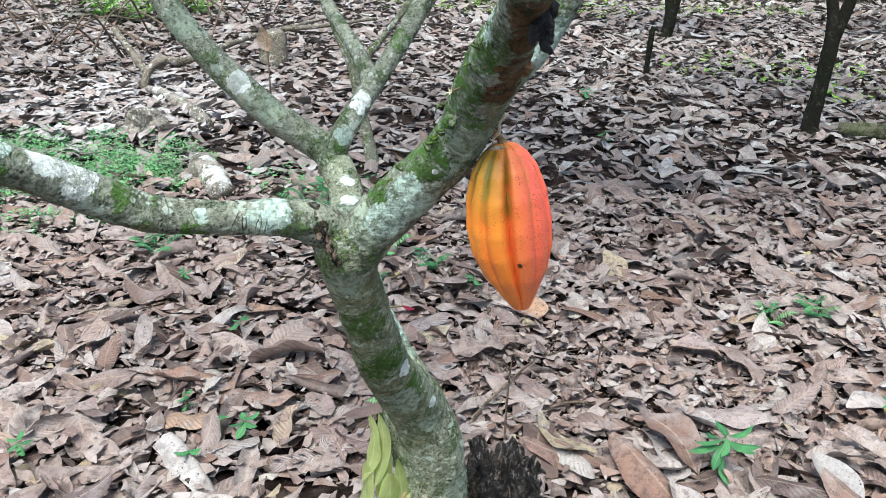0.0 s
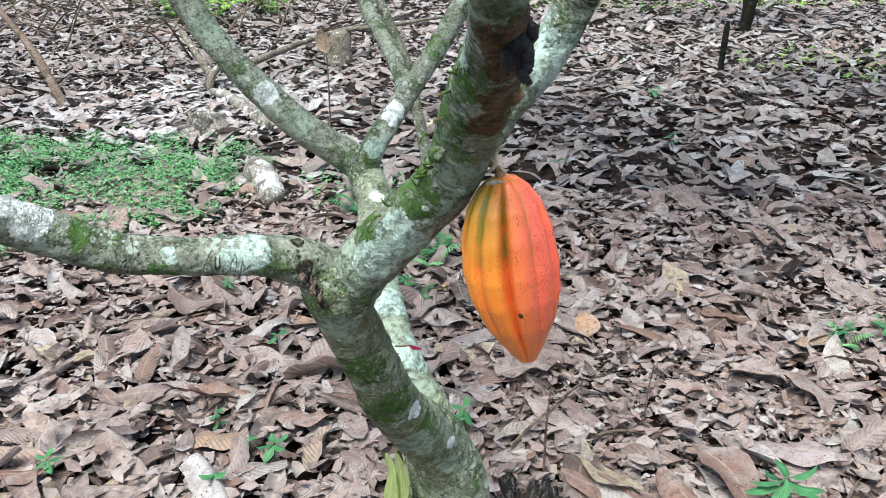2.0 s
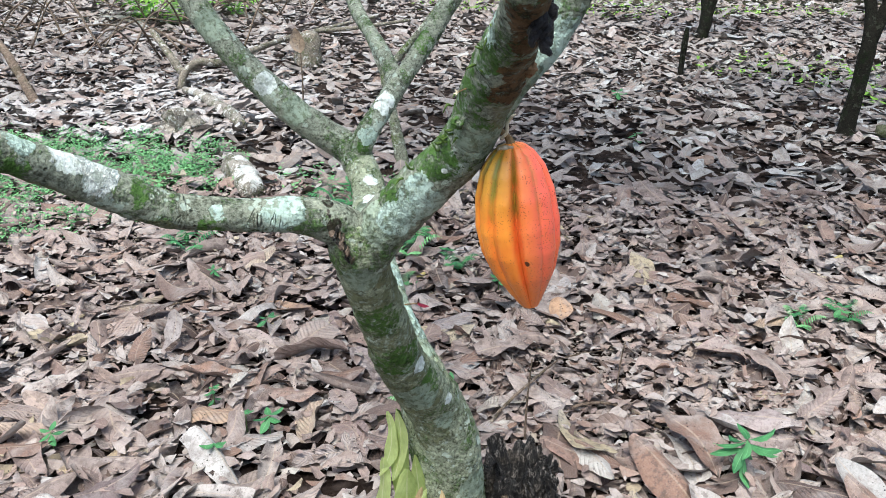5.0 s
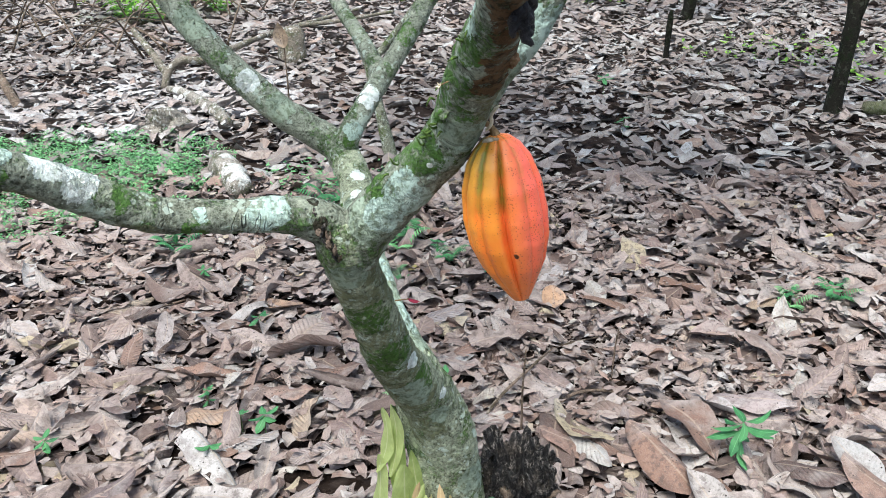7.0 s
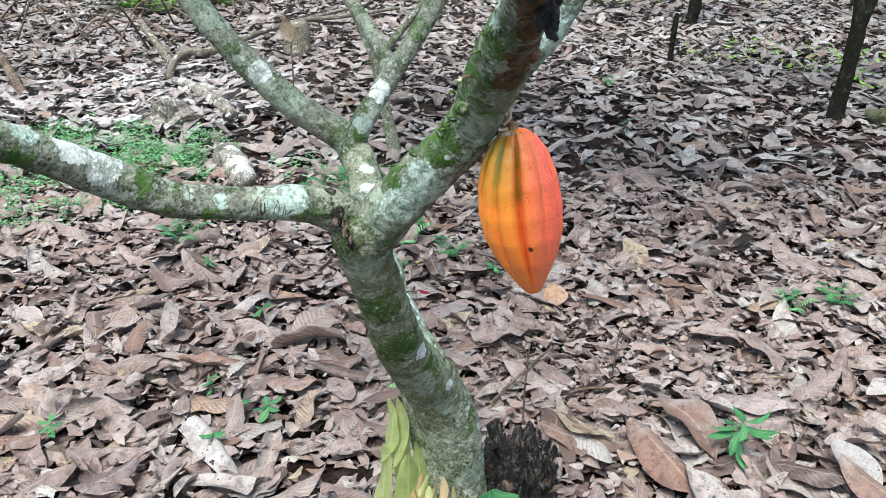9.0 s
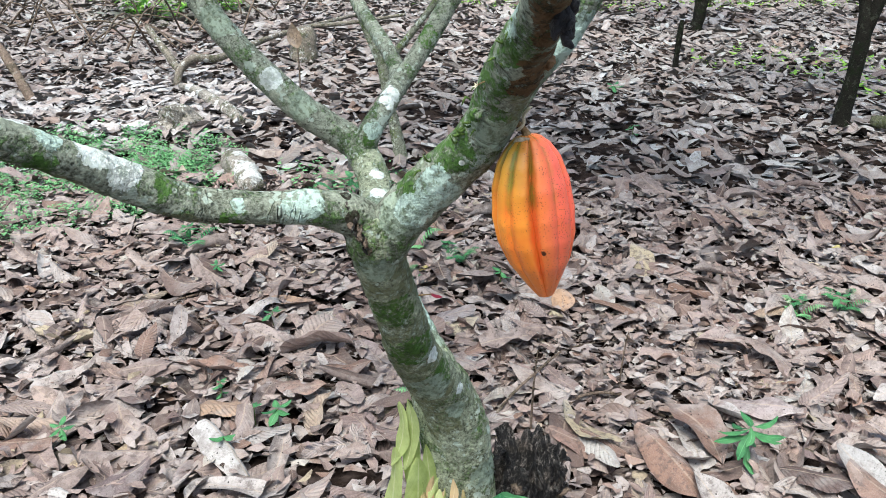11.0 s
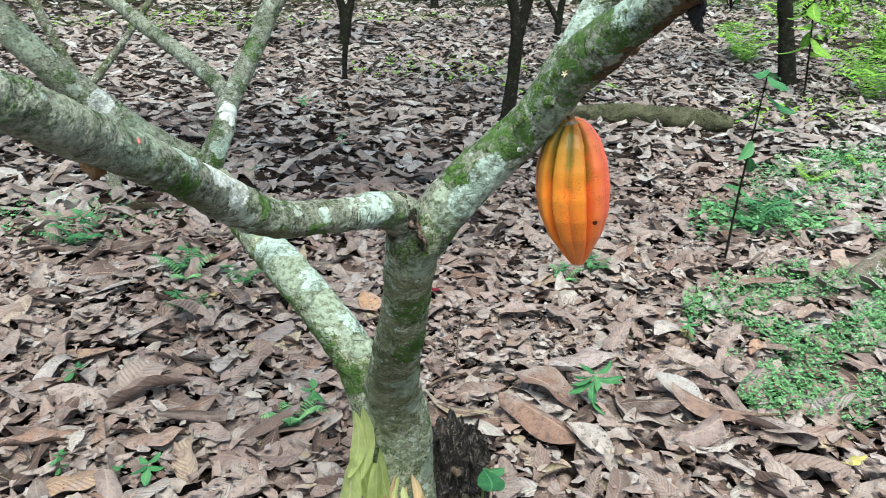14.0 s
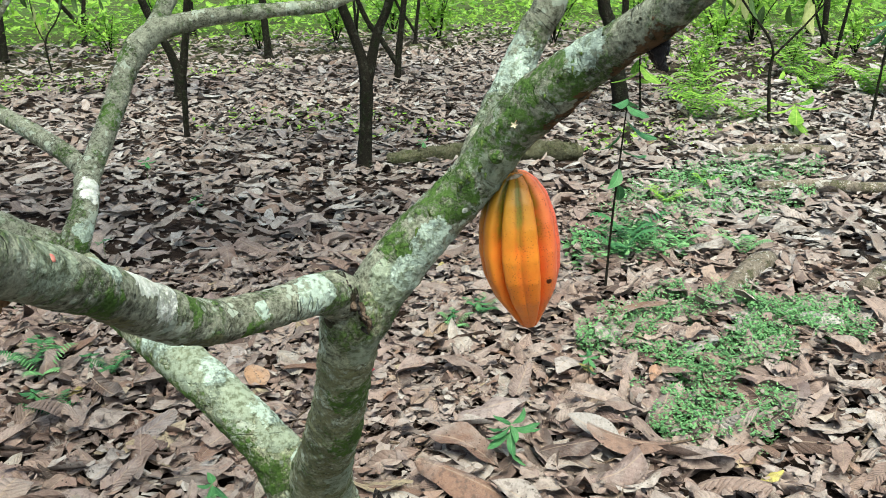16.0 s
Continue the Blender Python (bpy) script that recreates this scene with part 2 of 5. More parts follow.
def make_litter(name, stops, veins=0.5, ribs=0.1, tint=(0.795, 0.88, 0.93)):
    """Dry leaf: its own tone, faint side veins, blotches, spots and pale bloom."""
    k = Mat(name, 0.6, 0.18)
    r = k.chance()
    c = k.ramp(r, *stops)
    other = k.math("FRACT", k.math("MULTIPLY", r, 17.3))
    third = k.math("FRACT", k.math("MULTIPLY", r, 43.7))
    c = k.mix(k.span(third, 0.45, 1.0, 0, 0.5), c, k.mix(k.math("FRACT", k.math("MULTIPLY", r, 91.1)), (0.38, 0.19, 0.11), (0.36, 0.25, 0.24)))
    uv = k.t.nodes.new("ShaderNodeSeparateXYZ")
    k.t.links.new(k.coords("UV"), uv.inputs[0])
    u, v = uv.outputs[0], uv.outputs[1]
    at = k.coords()
    warp = k.math("MULTIPLY", k.math("SUBTRACT", k.noise(18, 3, 0.6, at), 0.5), 2.2)
    off = k.math("ABSOLUTE", k.math("SUBTRACT", v, 0.5))
    phase = k.math("ADD", k.math("SUBTRACT", k.math("MULTIPLY", u, k.span(other, 0, 1, 7, 13)), k.math("MULTIPLY", off, 5.0)), k.math("MULTIPLY", warp, 0.25))
    rib = k.math("POWER", k.math("ABSOLUTE", k.math("SINE", k.math("MULTIPLY", phase, math.pi))), 0.5)
    middle = k.span(off, 0.012, 0.04, 1, 0)
    veined = k.span(other, 0.35, 0.8, 0.0, 1.0)
    n, big, grit = k.noise(24, 6, 0.72, at), k.noise(8, 4, 0.65, at), k.noise(240, 3, 0.7, at)
    c = k.mix(k.span(n, 0.4, 0.55, 0.5, 0.0), c, k.mix(other, (0.075, 0.046, 0.036), (0.2, 0.115, 0.085)))
    c = k.mix(k.span(big, 0.5, 0.68, 0, 0.4), c, (0.52, 0.45, 0.41))
    c = k.mix(k.span(grit, 0.5, 0.7, 0, 0.28), c, (0.08, 0.05, 0.04))
    c = k.mix(k.span(k.noise(420, 2, 0.6, at), 0.5, 0.66, 0, 0.14), c, (0.55, 0.46, 0.4))
    c = k.mix(k.math("MULTIPLY", middle, 0.5), c, (0.46, 0.33, 0.24))
    c = k.mix(k.math("MULTIPLY", k.span(k.cells(95, at), 0.22, 0.12), k.span(k.noise(20, 2, 0.5, at), 0.5, 0.6)), c, (0.04, 0.028, 0.024))
    c = k.mix(k.math("MULTIPLY", k.span(rib, 0.5, 0.1, 0, ribs), veined), c, k.mix(third, (0.14, 0.09, 0.07), (0.5, 0.4, 0.34)))
    c = k.mix(k.math("MULTIPLY", k.span(k.noise(55, 5, 0.7, at), 0.53, 0.6), k.span(other, 0.2, 0.9, 0.55, 0.0)), c, (0.1, 0.07, 0.06))
    c = k.mix(1.0, c, tint, "MULTIPLY")
    k.color(c)
    h = k.math("ADD", k.math("MULTIPLY", k.math("MULTIPLY", rib, veined), veins), k.math("MULTIPLY", k.noise(70, 5, 0.65, at), 0.7))
    k.bump(h, 0.9, 0.005)
    k.put(k.b.inputs["Roughness"], k.span(n, 0.3, 0.7, 0.42, 0.8))
    return k.m


MIXED = ((0.0, (0.05, 0.032, 0.026)), (0.09, (0.12, 0.074, 0.06)), (0.2, (0.25, 0.168, 0.14)), (0.42, (0.345, 0.25, 0.212)), (0.66, (0.4, 0.305, 0.262)), (0.86, (0.45, 0.365, 0.32)), (0.96, (0.53, 0.46, 0.415)), (0.99, (0.46, 0.35, 0.22)))
# Far leaves: sky sheen put into the colour as a greyer, bluer palette.
SKY_GREYED = ((0.0, (0.05, 0.038, 0.034)), (0.1, (0.14, 0.105, 0.092)), (0.24, (0.24, 0.185, 0.162)), (0.5, (0.33, 0.265, 0.237)), (0.76, (0.4, 0.335, 0.305)), (0.93, (0.5, 0.445, 0.41)), (0.99, (0.58, 0.53, 0.5)))
LITTER_FAR = make_litter("dry_leaf_sky_sheen", SKY_GREYED, 0.5, 0.06, (0.81, 0.92, 0.97))
CRUMBS = make_litter("dry_leaf_crumb", MIXED, 0.0, 0.0)
LITTER = make_litter("dry_leaf_mixed", MIXED)
LEAF_BROWN = make_litter("dry_leaf_brown", ((0, (0.2, 0.11, 0.08)), (1, (0.33, 0.2, 0.15))))
LEAF_TAN = make_litter("dry_leaf_tan", ((0, (0.38, 0.25, 0.16)), (1, (0.45, 0.33, 0.24))))
LEAF_GREY = make_litter("dry_leaf_grey", ((0, (0.33, 0.26, 0.24)), (1, (0.42, 0.35, 0.32))))
LEAF_PALE = make_litter("dry_leaf_pale", ((0, (0.33, 0.28, 0.25)), (1, (0.42, 0.37, 0.34))))
# Pale leaves whose colour is lightened further to stand for sunlight.
LEAF_PALE_SUNLIT = make_litter("dry_leaf_pale_sunlit", ((0, (0.4, 0.32, 0.28)), (0.5, (0.54, 0.475, 0.44)), (1, (0.68, 0.63, 0.59))))
LEAF_ORANGE = make_litter("dry_leaf_orange", ((0, (0.5, 0.26, 0.14)), (1, (0.55, 0.33, 0.2))))
LEAF_DARK = make_litter("dry_leaf_dark", ((0, (0.05, 0.032, 0.028)), (1, (0.1, 0.06, 0.05))))
LEAF_YELLOW = make_litter("dry_leaf_yellow", ((0, (0.55, 0.45, 0.1)), (1, (0.6, 0.5, 0.2))))


def make_green(name, low, high, thin=0.25):
    k = Mat(name, 0.5, 0.4)
    c = k.ramp(k.chance(), (0.0, low), (1.0, high))
    c = k.mix(k.span(k.noise(40, 3), 0.4, 0.7, 0, 0.35), c, tuple(v * 1.5 for v in high))
    uv = k.t.nodes.new("ShaderNodeSeparateXYZ")
    k.t.links.new(k.coords("UV"), uv.inputs[0])
    off = k.math("ABSOLUTE", k.math("SUBTRACT", uv.outputs[1], 0.5))
    rib = k.math("ABSOLUTE", k.math("SINE", k.math("MULTIPLY", k.math("SUBTRACT", k.math("MULTIPLY", uv.outputs[0], 9.0), k.math("MULTIPLY", off, 5.0)), math.pi)))
    c = k.mix(k.span(off, 0.015, 0.05, 0.5, 0), c, tuple(min(0.8, v * 1.7 + 0.04) for v in high))
    c = k.mix(k.span(rib, 0.0, 0.2, 0.25, 0), c, tuple(v * 0.6 for v in low))
    k.color(c)
    k.bump(k.math("ADD", k.noise(120, 3), k.math("MULTIPLY", rib, 0.5)), 0.4, 0.002)
    soft = k.t.nodes.new("ShaderNodeBsdfTranslucent")
    k.t.links.new(c, soft.inputs[0])
    both = k.t.nodes.new("ShaderNodeMixShader")
    both.inputs[0].default_value = thin
    k.t.links.new(k.b.outputs[0], both.inputs[1])
    k.t.links.new(soft.outputs[0], both.inputs[2])
    k.t.links.new(both.outputs[0], k.t.nodes["Material Output"].inputs[0])
    return k.m


GREEN_COVER = make_green("ground_cover_green", (0.06, 0.2, 0.07), (0.2, 0.43, 0.18))
GREEN_SEED = make_green("seedling_green", (0.025, 0.12, 0.045), (0.08, 0.25, 0.09))
GREEN_BRIGHT = make_green("undergrowth_green", (0.06, 0.21, 0.025), (0.36, 0.64, 0.1), 0.45)
GREEN_DARK = make_green("cacao_leaf_green", (0.025, 0.06, 0.02), (0.06, 0.12, 0.03))
GREEN_YELLOW = make_green("young_leaf_yellow_green", (0.42, 0.52, 0.17), (0.56, 0.62, 0.28), 0.5)
PEACH_LEAF = make_green("new_leaf_peach", (0.42, 0.36, 0.15), (0.56, 0.4, 0.22), 0.4)


def make_ground():
    k = Mat("leafy_soil", 0.95, 0.08)
    at = k.coords()
    fine, mid = k.noise(130, 6, 0.75, at), k.noise(28, 6, 0.7, at)
    c = k.ramp(fine, (0.38, (0.012, 0.008, 0.006)), (0.52, (0.04, 0.027, 0.021)), (0.7, (0.15, 0.108, 0.088)))
    c = k.mix(k.span(mid, 0.38, 0.6), c, (0.045, 0.032, 0.026))
    flakes = k.cells(16, at)
    c = k.mix(k.span(flakes, 0.1, 0.4, 0.5, 0), c, (0.2, 0.155, 0.14))
    far = k.t.nodes.new("ShaderNodeVectorMath")
    far.operation = "LENGTH"
    k.t.links.new(at, far.inputs[0])
    grown = k.math("MULTIPLY", k.span(far.outputs["Value"], 9, 22), k.span(k.noise(0.5, 5, 0.7, at), 0.35, 0.55))
    c = k.mix(k.math("MULTIPLY", grown, 0.45), c, (0.1, 0.25, 0.035))
    k.color(c)
    k.bump(k.math("ADD", fine, k.math("MULTIPLY", mid, 1.5)), 0.9, 0.02)
    return k.m


SOIL = make_ground()


def make_pod():
    """Ripe pod skin: yellow-orange, redder on one flank, green left in the grooves near the stalk."""
    k = Mat("ripe_pod_skin", 0.36, 0.45)
    at = k.coords()
    xyz = k.t.nodes.new("ShaderNodeSeparateXYZ")
    k.t.links.new(at, xyz.inputs[0])
    uv = k.t.nodes.new("ShaderNodeSeparateXYZ")
    k.t.links.new(k.coords("UV"), uv.inputs[0])
    along, groove = uv.outputs[0], uv.outputs[1]
    n = k.noise(38, 4, 0.6, at)
    c = k.mix(k.span(n, 0.3, 0.7), (0.85, 0.19, 0.028), (0.87, 0.275, 0.036))
    red = k.span(k.math("ADD", xyz.outputs[0], k.math("MULTIPLY", k.math("SUBTRACT", k.noise(30, 4, 0.6, at), 0.5), 0.03)), -0.014, 0.02)
    c = k.mix(k.math("MULTIPLY", red, 0.9), c, (0.84, 0.135, 0.095))
    c = k.mix(k.span(k.noise(24, 5, 0.7, at), 0.5, 0.64, 0, 0.5), c, (0.8, 0.17, 0.03))
    tip = k.span(along, 0.5, 1.0, 0, 0.6)
    c = k.mix(tip, c, (0.78, 0.2, 0.03))
    leafy = k.math("MULTIPLY", k.span(groove, 0.12, 0.6), k.span(k.math("ADD", along, k.math("MULTIPLY", k.math("SUBTRACT", k.noise(20, 2, 0.5, at), 0.5), 1.2)), 0.5, 0.18))
    leafy = k.math("MULTIPLY", leafy, k.span(xyz.outputs[0], 0.03, -0.012))
    leafy = k.math("MULTIPLY", leafy, k.span(k.noise(55, 5, 0.75, at), 0.36, 0.5))
    c = k.mix(k.math("MULTIPLY", leafy, 0.85), c, (0.2, 0.24, 0.015))
    cap = k.math("MULTIPLY", k.span(k.math("ADD", along, k.math("MULTIPLY", k.noise(40, 4, 0.7, at), 0.2)), 0.5, 0.18), k.span(xyz.outputs[0], 0.006, -0.018))
    c = k.mix(k.math("MULTIPLY", cap, 0.9), c, (0.1, 0.125, 0.014))
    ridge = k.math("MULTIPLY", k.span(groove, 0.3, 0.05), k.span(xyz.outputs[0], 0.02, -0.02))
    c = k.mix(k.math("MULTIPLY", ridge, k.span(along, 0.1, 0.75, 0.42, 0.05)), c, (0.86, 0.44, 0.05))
    spots = k.math("MULTIPLY", k.span(k.cells(420, at), 0.34, 0.16), k.span(k.noise(60, 4, 0.7, at), 0.43, 0.56))
    c = k.mix(k.math("MULTIPLY", spots, k.span(xyz.outputs[0], -0.02, 0.015, 0.55, 0.9)), c, (0.24, 0.045, 0.015))
    freckles = k.math("MULTIPLY", k.span(k.cells(230, at), 0.16, 0.09), k.span(k.noise(26, 3, 0.6, at), 0.47, 0.56))
    c = k.mix(k.math("MULTIPLY", freckles, 0.75), c, (0.13, 0.03, 0.012))
    scuff = k.math("MULTIPLY", k.span(k.noise(130, 5, 0.75, at), 0.56, 0.66), k.span(k.noise(17, 3, 0.6, at), 0.5, 0.6))
    c = k.mix(k.math("MULTIPLY", scuff, 0.35), c, (0.5, 0.2, 0.06))
    # Shade at the bottom of the grooves, painted into the skin colour.
    groove_shade = k.math("MULTIPLY", k.span(groove, 0.72, 1.0), k.span(k.noise(70, 4, 0.7, at), 0.35, 0.6))
    c = k.mix(k.math("MULTIPLY", groove_shade, 0.3), c, (0.22, 0.075, 0.02))
    for x, y, z, size in ((0.001, -0.0395, -0.118, 0.0035), (-0.02, -0.034, -0.105, 0.0028), (-0.03, -0.03, -0.135, 0.002)):
        n = k.t.nodes.new("ShaderNodeVectorMath")
        n.operation = "DISTANCE"
        k.t.links.new(at, n.inputs[0])
        n.inputs[1].default_value = (x, y, z)
        near = k.math("ADD", n.outputs["Value"], k.math("MULTIPLY", k.math("SUBTRACT", k.noise(300, 3, 0.6, at), 0.5), 0.003))
        c = k.mix(k.span(near, size * 1.15, size * 0.85), c, (0.07, 0.02, 0.008))
    k.color(c)
    k.bump(k.math("ADD", k.noise(140, 4, 0.6, at), k.math("MULTIPLY", k.cells(230, at), 0.3)), 0.3, 0.0018)
    return k.m


POD = make_pod()


def make_plain(name, a, b, scale, rough=0.8, strength=0.6, distance=0.01):
    k = Mat(name, rough, 0.3)
    n = k.noise(scale, 6, 0.7)
    k.color(k.ramp(n, (0.35, a), (0.65, b))).bump(n, strength, distance)
    return k.m


def make_rotten():
    """Black fibrous wood, with the grey highlights on its splinters put into the colour."""
    k = Mat("rotten_black_wood", 0.5, 0.4)
    m = k.t.nodes.new("ShaderNodeMapping")
    m.inputs["Scale"].default_value = (1.0, 1.0, 0.28)
    k.t.links.new(k.coords(), m.inputs[0])
    long, fine = k.noise(120, 6, 0.75, m.outputs[0], 0.6), k.noise(260, 4, 0.7)
    tone = k.math("ADD", k.math("MULTIPLY", long, 0.65), k.math("MULTIPLY", fine, 0.35))
    # The two upper stops paint the glints on the fibres.
    c = k.ramp(tone, (0.42, (0.003, 0.003, 0.003)), (0.505, (0.012, 0.011, 0.011)), (0.55, (0.09, 0.08, 0.072)), (0.61, (0.34, 0.31, 0.28)))
    c = k.mix(k.span(k.noise(17, 3, 0.6), 0.52, 0.62, 0, 0.4), c, k.mix(k.span(tone, 0.42, 0.58), (0.01, 0.008, 0.006), (0.2, 0.16, 0.12)))
    k.color(c).bump(tone, 1.0, 0.02)
    return k.m


CHARRED = make_rotten()
MUMMY = make_plain("shrivelled_black_fruit", (0.004, 0.004, 0.006), (0.03, 0.028, 0.032), 80, 0.45, 0.9, 0.01)
STALK = make_plain("pod_stalk_brown", (0.12, 0.07, 0.03), (0.3, 0.2, 0.1), 120, 0.8)
PALE_CORK = make_plain("pale_cork", (0.3, 0.22, 0.14), (0.6, 0.52, 0.4), 180, 0.85, 0.8, 0.004)
STUB_WOOD = make_plain("torn_wood", (0.14, 0.07, 0.03), (0.36, 0.22, 0.12), 70, 0.85, 0.9)
RED_LEAF = make_plain("red_leaf", (0.14, 0.006, 0.02), (0.28, 0.015, 0.045), 60, 0.5)
MOSS_GREEN = make_plain("moss_tuft_green", (0.03, 0.06, 0.012), (0.12, 0.2, 0.04), 150, 0.9)
STEM_GREEN = make_plain("green_stem", (0.08, 0.14, 0.04), (0.16, 0.22, 0.08), 60, 0.6)


# ---- mesh helpers ----
def mesh_of(name, verts, faces, material, uvs=None, smooth=True):
    me = bpy.data.meshes.new(name)
    me.from_pydata([tuple(v) for v in verts], [], [tuple(f) for f in faces])
    if uvs is not None:
        layer = me.uv_layers.new(name="UVMap")
        loops = np.empty(len(me.loops), dtype=np.int32)
        me.loops.foreach_get("vertex_index", loops)
        layer.data.foreach_set("uv", np.asarray(uvs, dtype=np.float32)[loops].ravel())
    if smooth:
        me.polygons.foreach_set("use_smooth", np.ones(len(me.polygons), dtype=bool))
    me.materials.append(material)
    me.update()
    return me


def part(name, me, parent, label="", at=(0, 0, 0), kind=""):
    """One mesh object under a thing; the mesh is in the thing's own coordinates."""
    ob = new(name, me)
    ob.parent = parent
    ob.location = at
    return tagged(ob, label=label, kind=kind)


def thing(name, at, label, category, group="", turn=0.0):
    ob = new(name)
    ob.empty_display_size = 0.05
    ob.matrix_basis = pose(*at, 0, 0, turn)
    return tagged(ob, label, category, group)


def glide(points, step):
    """Points (x, y, z, r) on a smooth line, about step apart."""
    p = np.array(points, float)
    e = np.vstack([2 * p[0] - p[1], p, 2 * p[-1] - p[-2]])
    out = []
    for i in range(len(p) - 1):
        n = max(2, int(np.linalg.norm(p[i + 1, :3] - p[i, :3]) / step))
        for t in np.arange(n) / n:
            a, b, c, d = e[i : i + 4]
            out.append(0.5 * (2 * b + (c - a) * t + (2 * a - 5 * b + 4 * c - d) * t * t + (3 * b - a - 3 * c + d) * t**3))
    return np.vstack([out, p[-1]])


def tube(points, segs=20, step=0.01, rough=0.05, seed=0, lumps=9.0):
    """A limb along points (x, y, z, r) with knobbly bark. Returns verts, faces and the rings."""
    line = glide(points, step)
    path, rad = line[:, :3], np.maximum(line[:, 3], 0.0006)
    tang = np.gradient(path, axis=0)
    tang /= np.linalg.norm(tang, axis=1)[:, None] + 1e-12
    side = np.cross(tang[0], (0.31, 0.22, 0.92))
    side /= np.linalg.norm(side)
    ang = np.arange(segs) / segs * 2 * math.pi
    verts, off = [], Vector((seed * 3.7, seed * 1.3, seed * 2.1))
    for c, t, r in zip(path, tang, rad):
        side = side - t * (side @ t)
        side /= np.linalg.norm(side)
        other = np.cross(t, side)
        for a in ang:
            d = math.cos(a) * side + math.sin(a) * other
            q = Vector(c + d * r) * lumps + off
            s = 1 + rough * (1.4 * noise.noise(q) + 0.8 * noise.noise(q * 3.1) + 0.45 * noise.noise(q * 8.3))
            verts.append(c + d * r * s)
    n = len(path)
    faces = [(i * segs + j, i * segs + (j + 1) % segs, (i + 1) * segs + (j + 1) % segs, (i + 1) * segs + j) for i in range(n - 1) for j in range(segs)]
    faces.append(tuple(range(segs - 1, -1, -1)))
    faces.append(tuple((n - 1) * segs + j for j in range(segs)))
    return np.array(verts), faces


def joined(pieces):
    """Verts and faces of several pieces as one."""
    vs, fs, n = [], [], 0
    for v, f in pieces:
        vs.append(np.asarray(v))
        fs += [tuple(i + n for i in face) for face in f]
        n += len(v)
    return np.vstack(vs), fs


def ground_z(x, y):
    """Height of the bare ground."""
    q = Vector((x, y, 0.0))
    return 0.018 * noise.noise(q * 1.3) + 0.01 * noise.noise(q * 4.1) - 0.012


def leaf_sheets(n, rng, length, ratio, nu, nv, curl, bend, wavy, crumple, torn=0.0, ragged=0.0):
    """n leaves as arrays of verts (n, nu, nv, 3), lying along x with the middle at 0."""
    u = np.linspace(0, 1, nu)[None, :, None]
    v = np.linspace(-1, 1, nv)[None, None, :]
    L, W = length[:, None, None], (length * ratio)[:, None, None]
    belly = rng.uniform(0.75, 1.25, n)[:, None, None]
    lo = np.where(rng.random(n) < torn, rng.uniform(0.15, 0.5, n), 0.012)[:, None, None]
    hi = np.where(rng.random(n) < torn * 0.6, rng.uniform(0.6, 0.85, n), 0.985)[:, None, None]
    half = W / 2 * np.sin(math.pi * (lo + (hi - lo) * u) ** belly) ** 0.72
    jag = rng.uniform(-1, 0.6, (n, nu, 2))
    if nu > 6:
        jag[:, 1:-1] = 0.3 * jag[:, :-2] + 0.4 * jag[:, 1:-1] + 0.3 * jag[:, 2:]
    half = half * (1 + ragged * np.where(v < 0, jag[:, :, :1], jag[:, :, 1:]))
    k = curl[:, None, None]
    y = half * np.sin(k * v) / k
    z = half * (1 - np.cos(k * v)) / k
    z = z - crumple[:, None, None] * np.abs(v) * half
    turn = rng.normal(0, 0.4, n)[:, None, None] * (u - 0.5)
    y, z = y * np.cos(turn) - z * np.sin(turn), y * np.sin(turn) + z * np.cos(turn)
    b = bend[:, None, None]
    along = L * np.sin(b * (u - 0.5)) / b + 0 * v
    z = z + L * (1 - np.cos(b * (u - 0.5))) / b
    ph, fr = rng.uniform(0, 6.28, n)[:, None, None], rng.uniform(4, 15, n)[:, None, None]
    z = z + wavy[:, None, None] * L * 0.028 * np.sin(fr * u + ph + 1.3 * np.sign(v)) * (0.15 + v * v)
    y = y + rng.uniform(-0.12, 0.12, n)[:, None, None] * L * np.sin(math.pi * u)
    rough = ragged if nu < 7 else ragged * 0.4
    along = along + rough * 0.5 * half * rng.uniform(-1, 1, (n, nu, nv))
    z = z + rough * 0.35 * half * rng.uniform(-1, 1, (n, nu, nv))
    return np.stack([along, y + 0 * u, z + 0 * u], -1)


def sheet_faces(nu, nv):
    return np.array([(i * nv + j, (i + 1) * nv + j, (i + 1) * nv + j + 1, i * nv + j + 1) for i in range(nu - 1) for j in range(nv - 1)])


def sheet_uvs(nu, nv):
    return np.array([(i / (nu - 1), j / (nv - 1)) for i in range(nu) for j in range(nv)])


def spin(verts, yaw, tilt, roll):
    """Turn each leaf of verts (n, k, 3): roll about x, tilt about y, then yaw about z."""
    x, y, z = verts[..., 0], verts[..., 1], verts[..., 2]
    c, s = np.cos(roll)[:, None], np.sin(roll)[:, None]
    y, z = c * y - s * z, s * y + c * z
    c, s = np.cos(tilt)[:, None], np.sin(tilt)[:, None]
    x, z = c * x + s * z, -s * x + c * z
    c, s = np.cos(yaw)[:, None], np.sin(yaw)[:, None]
    return np.stack([c * x - s * y, s * x + c * y, z], -1)


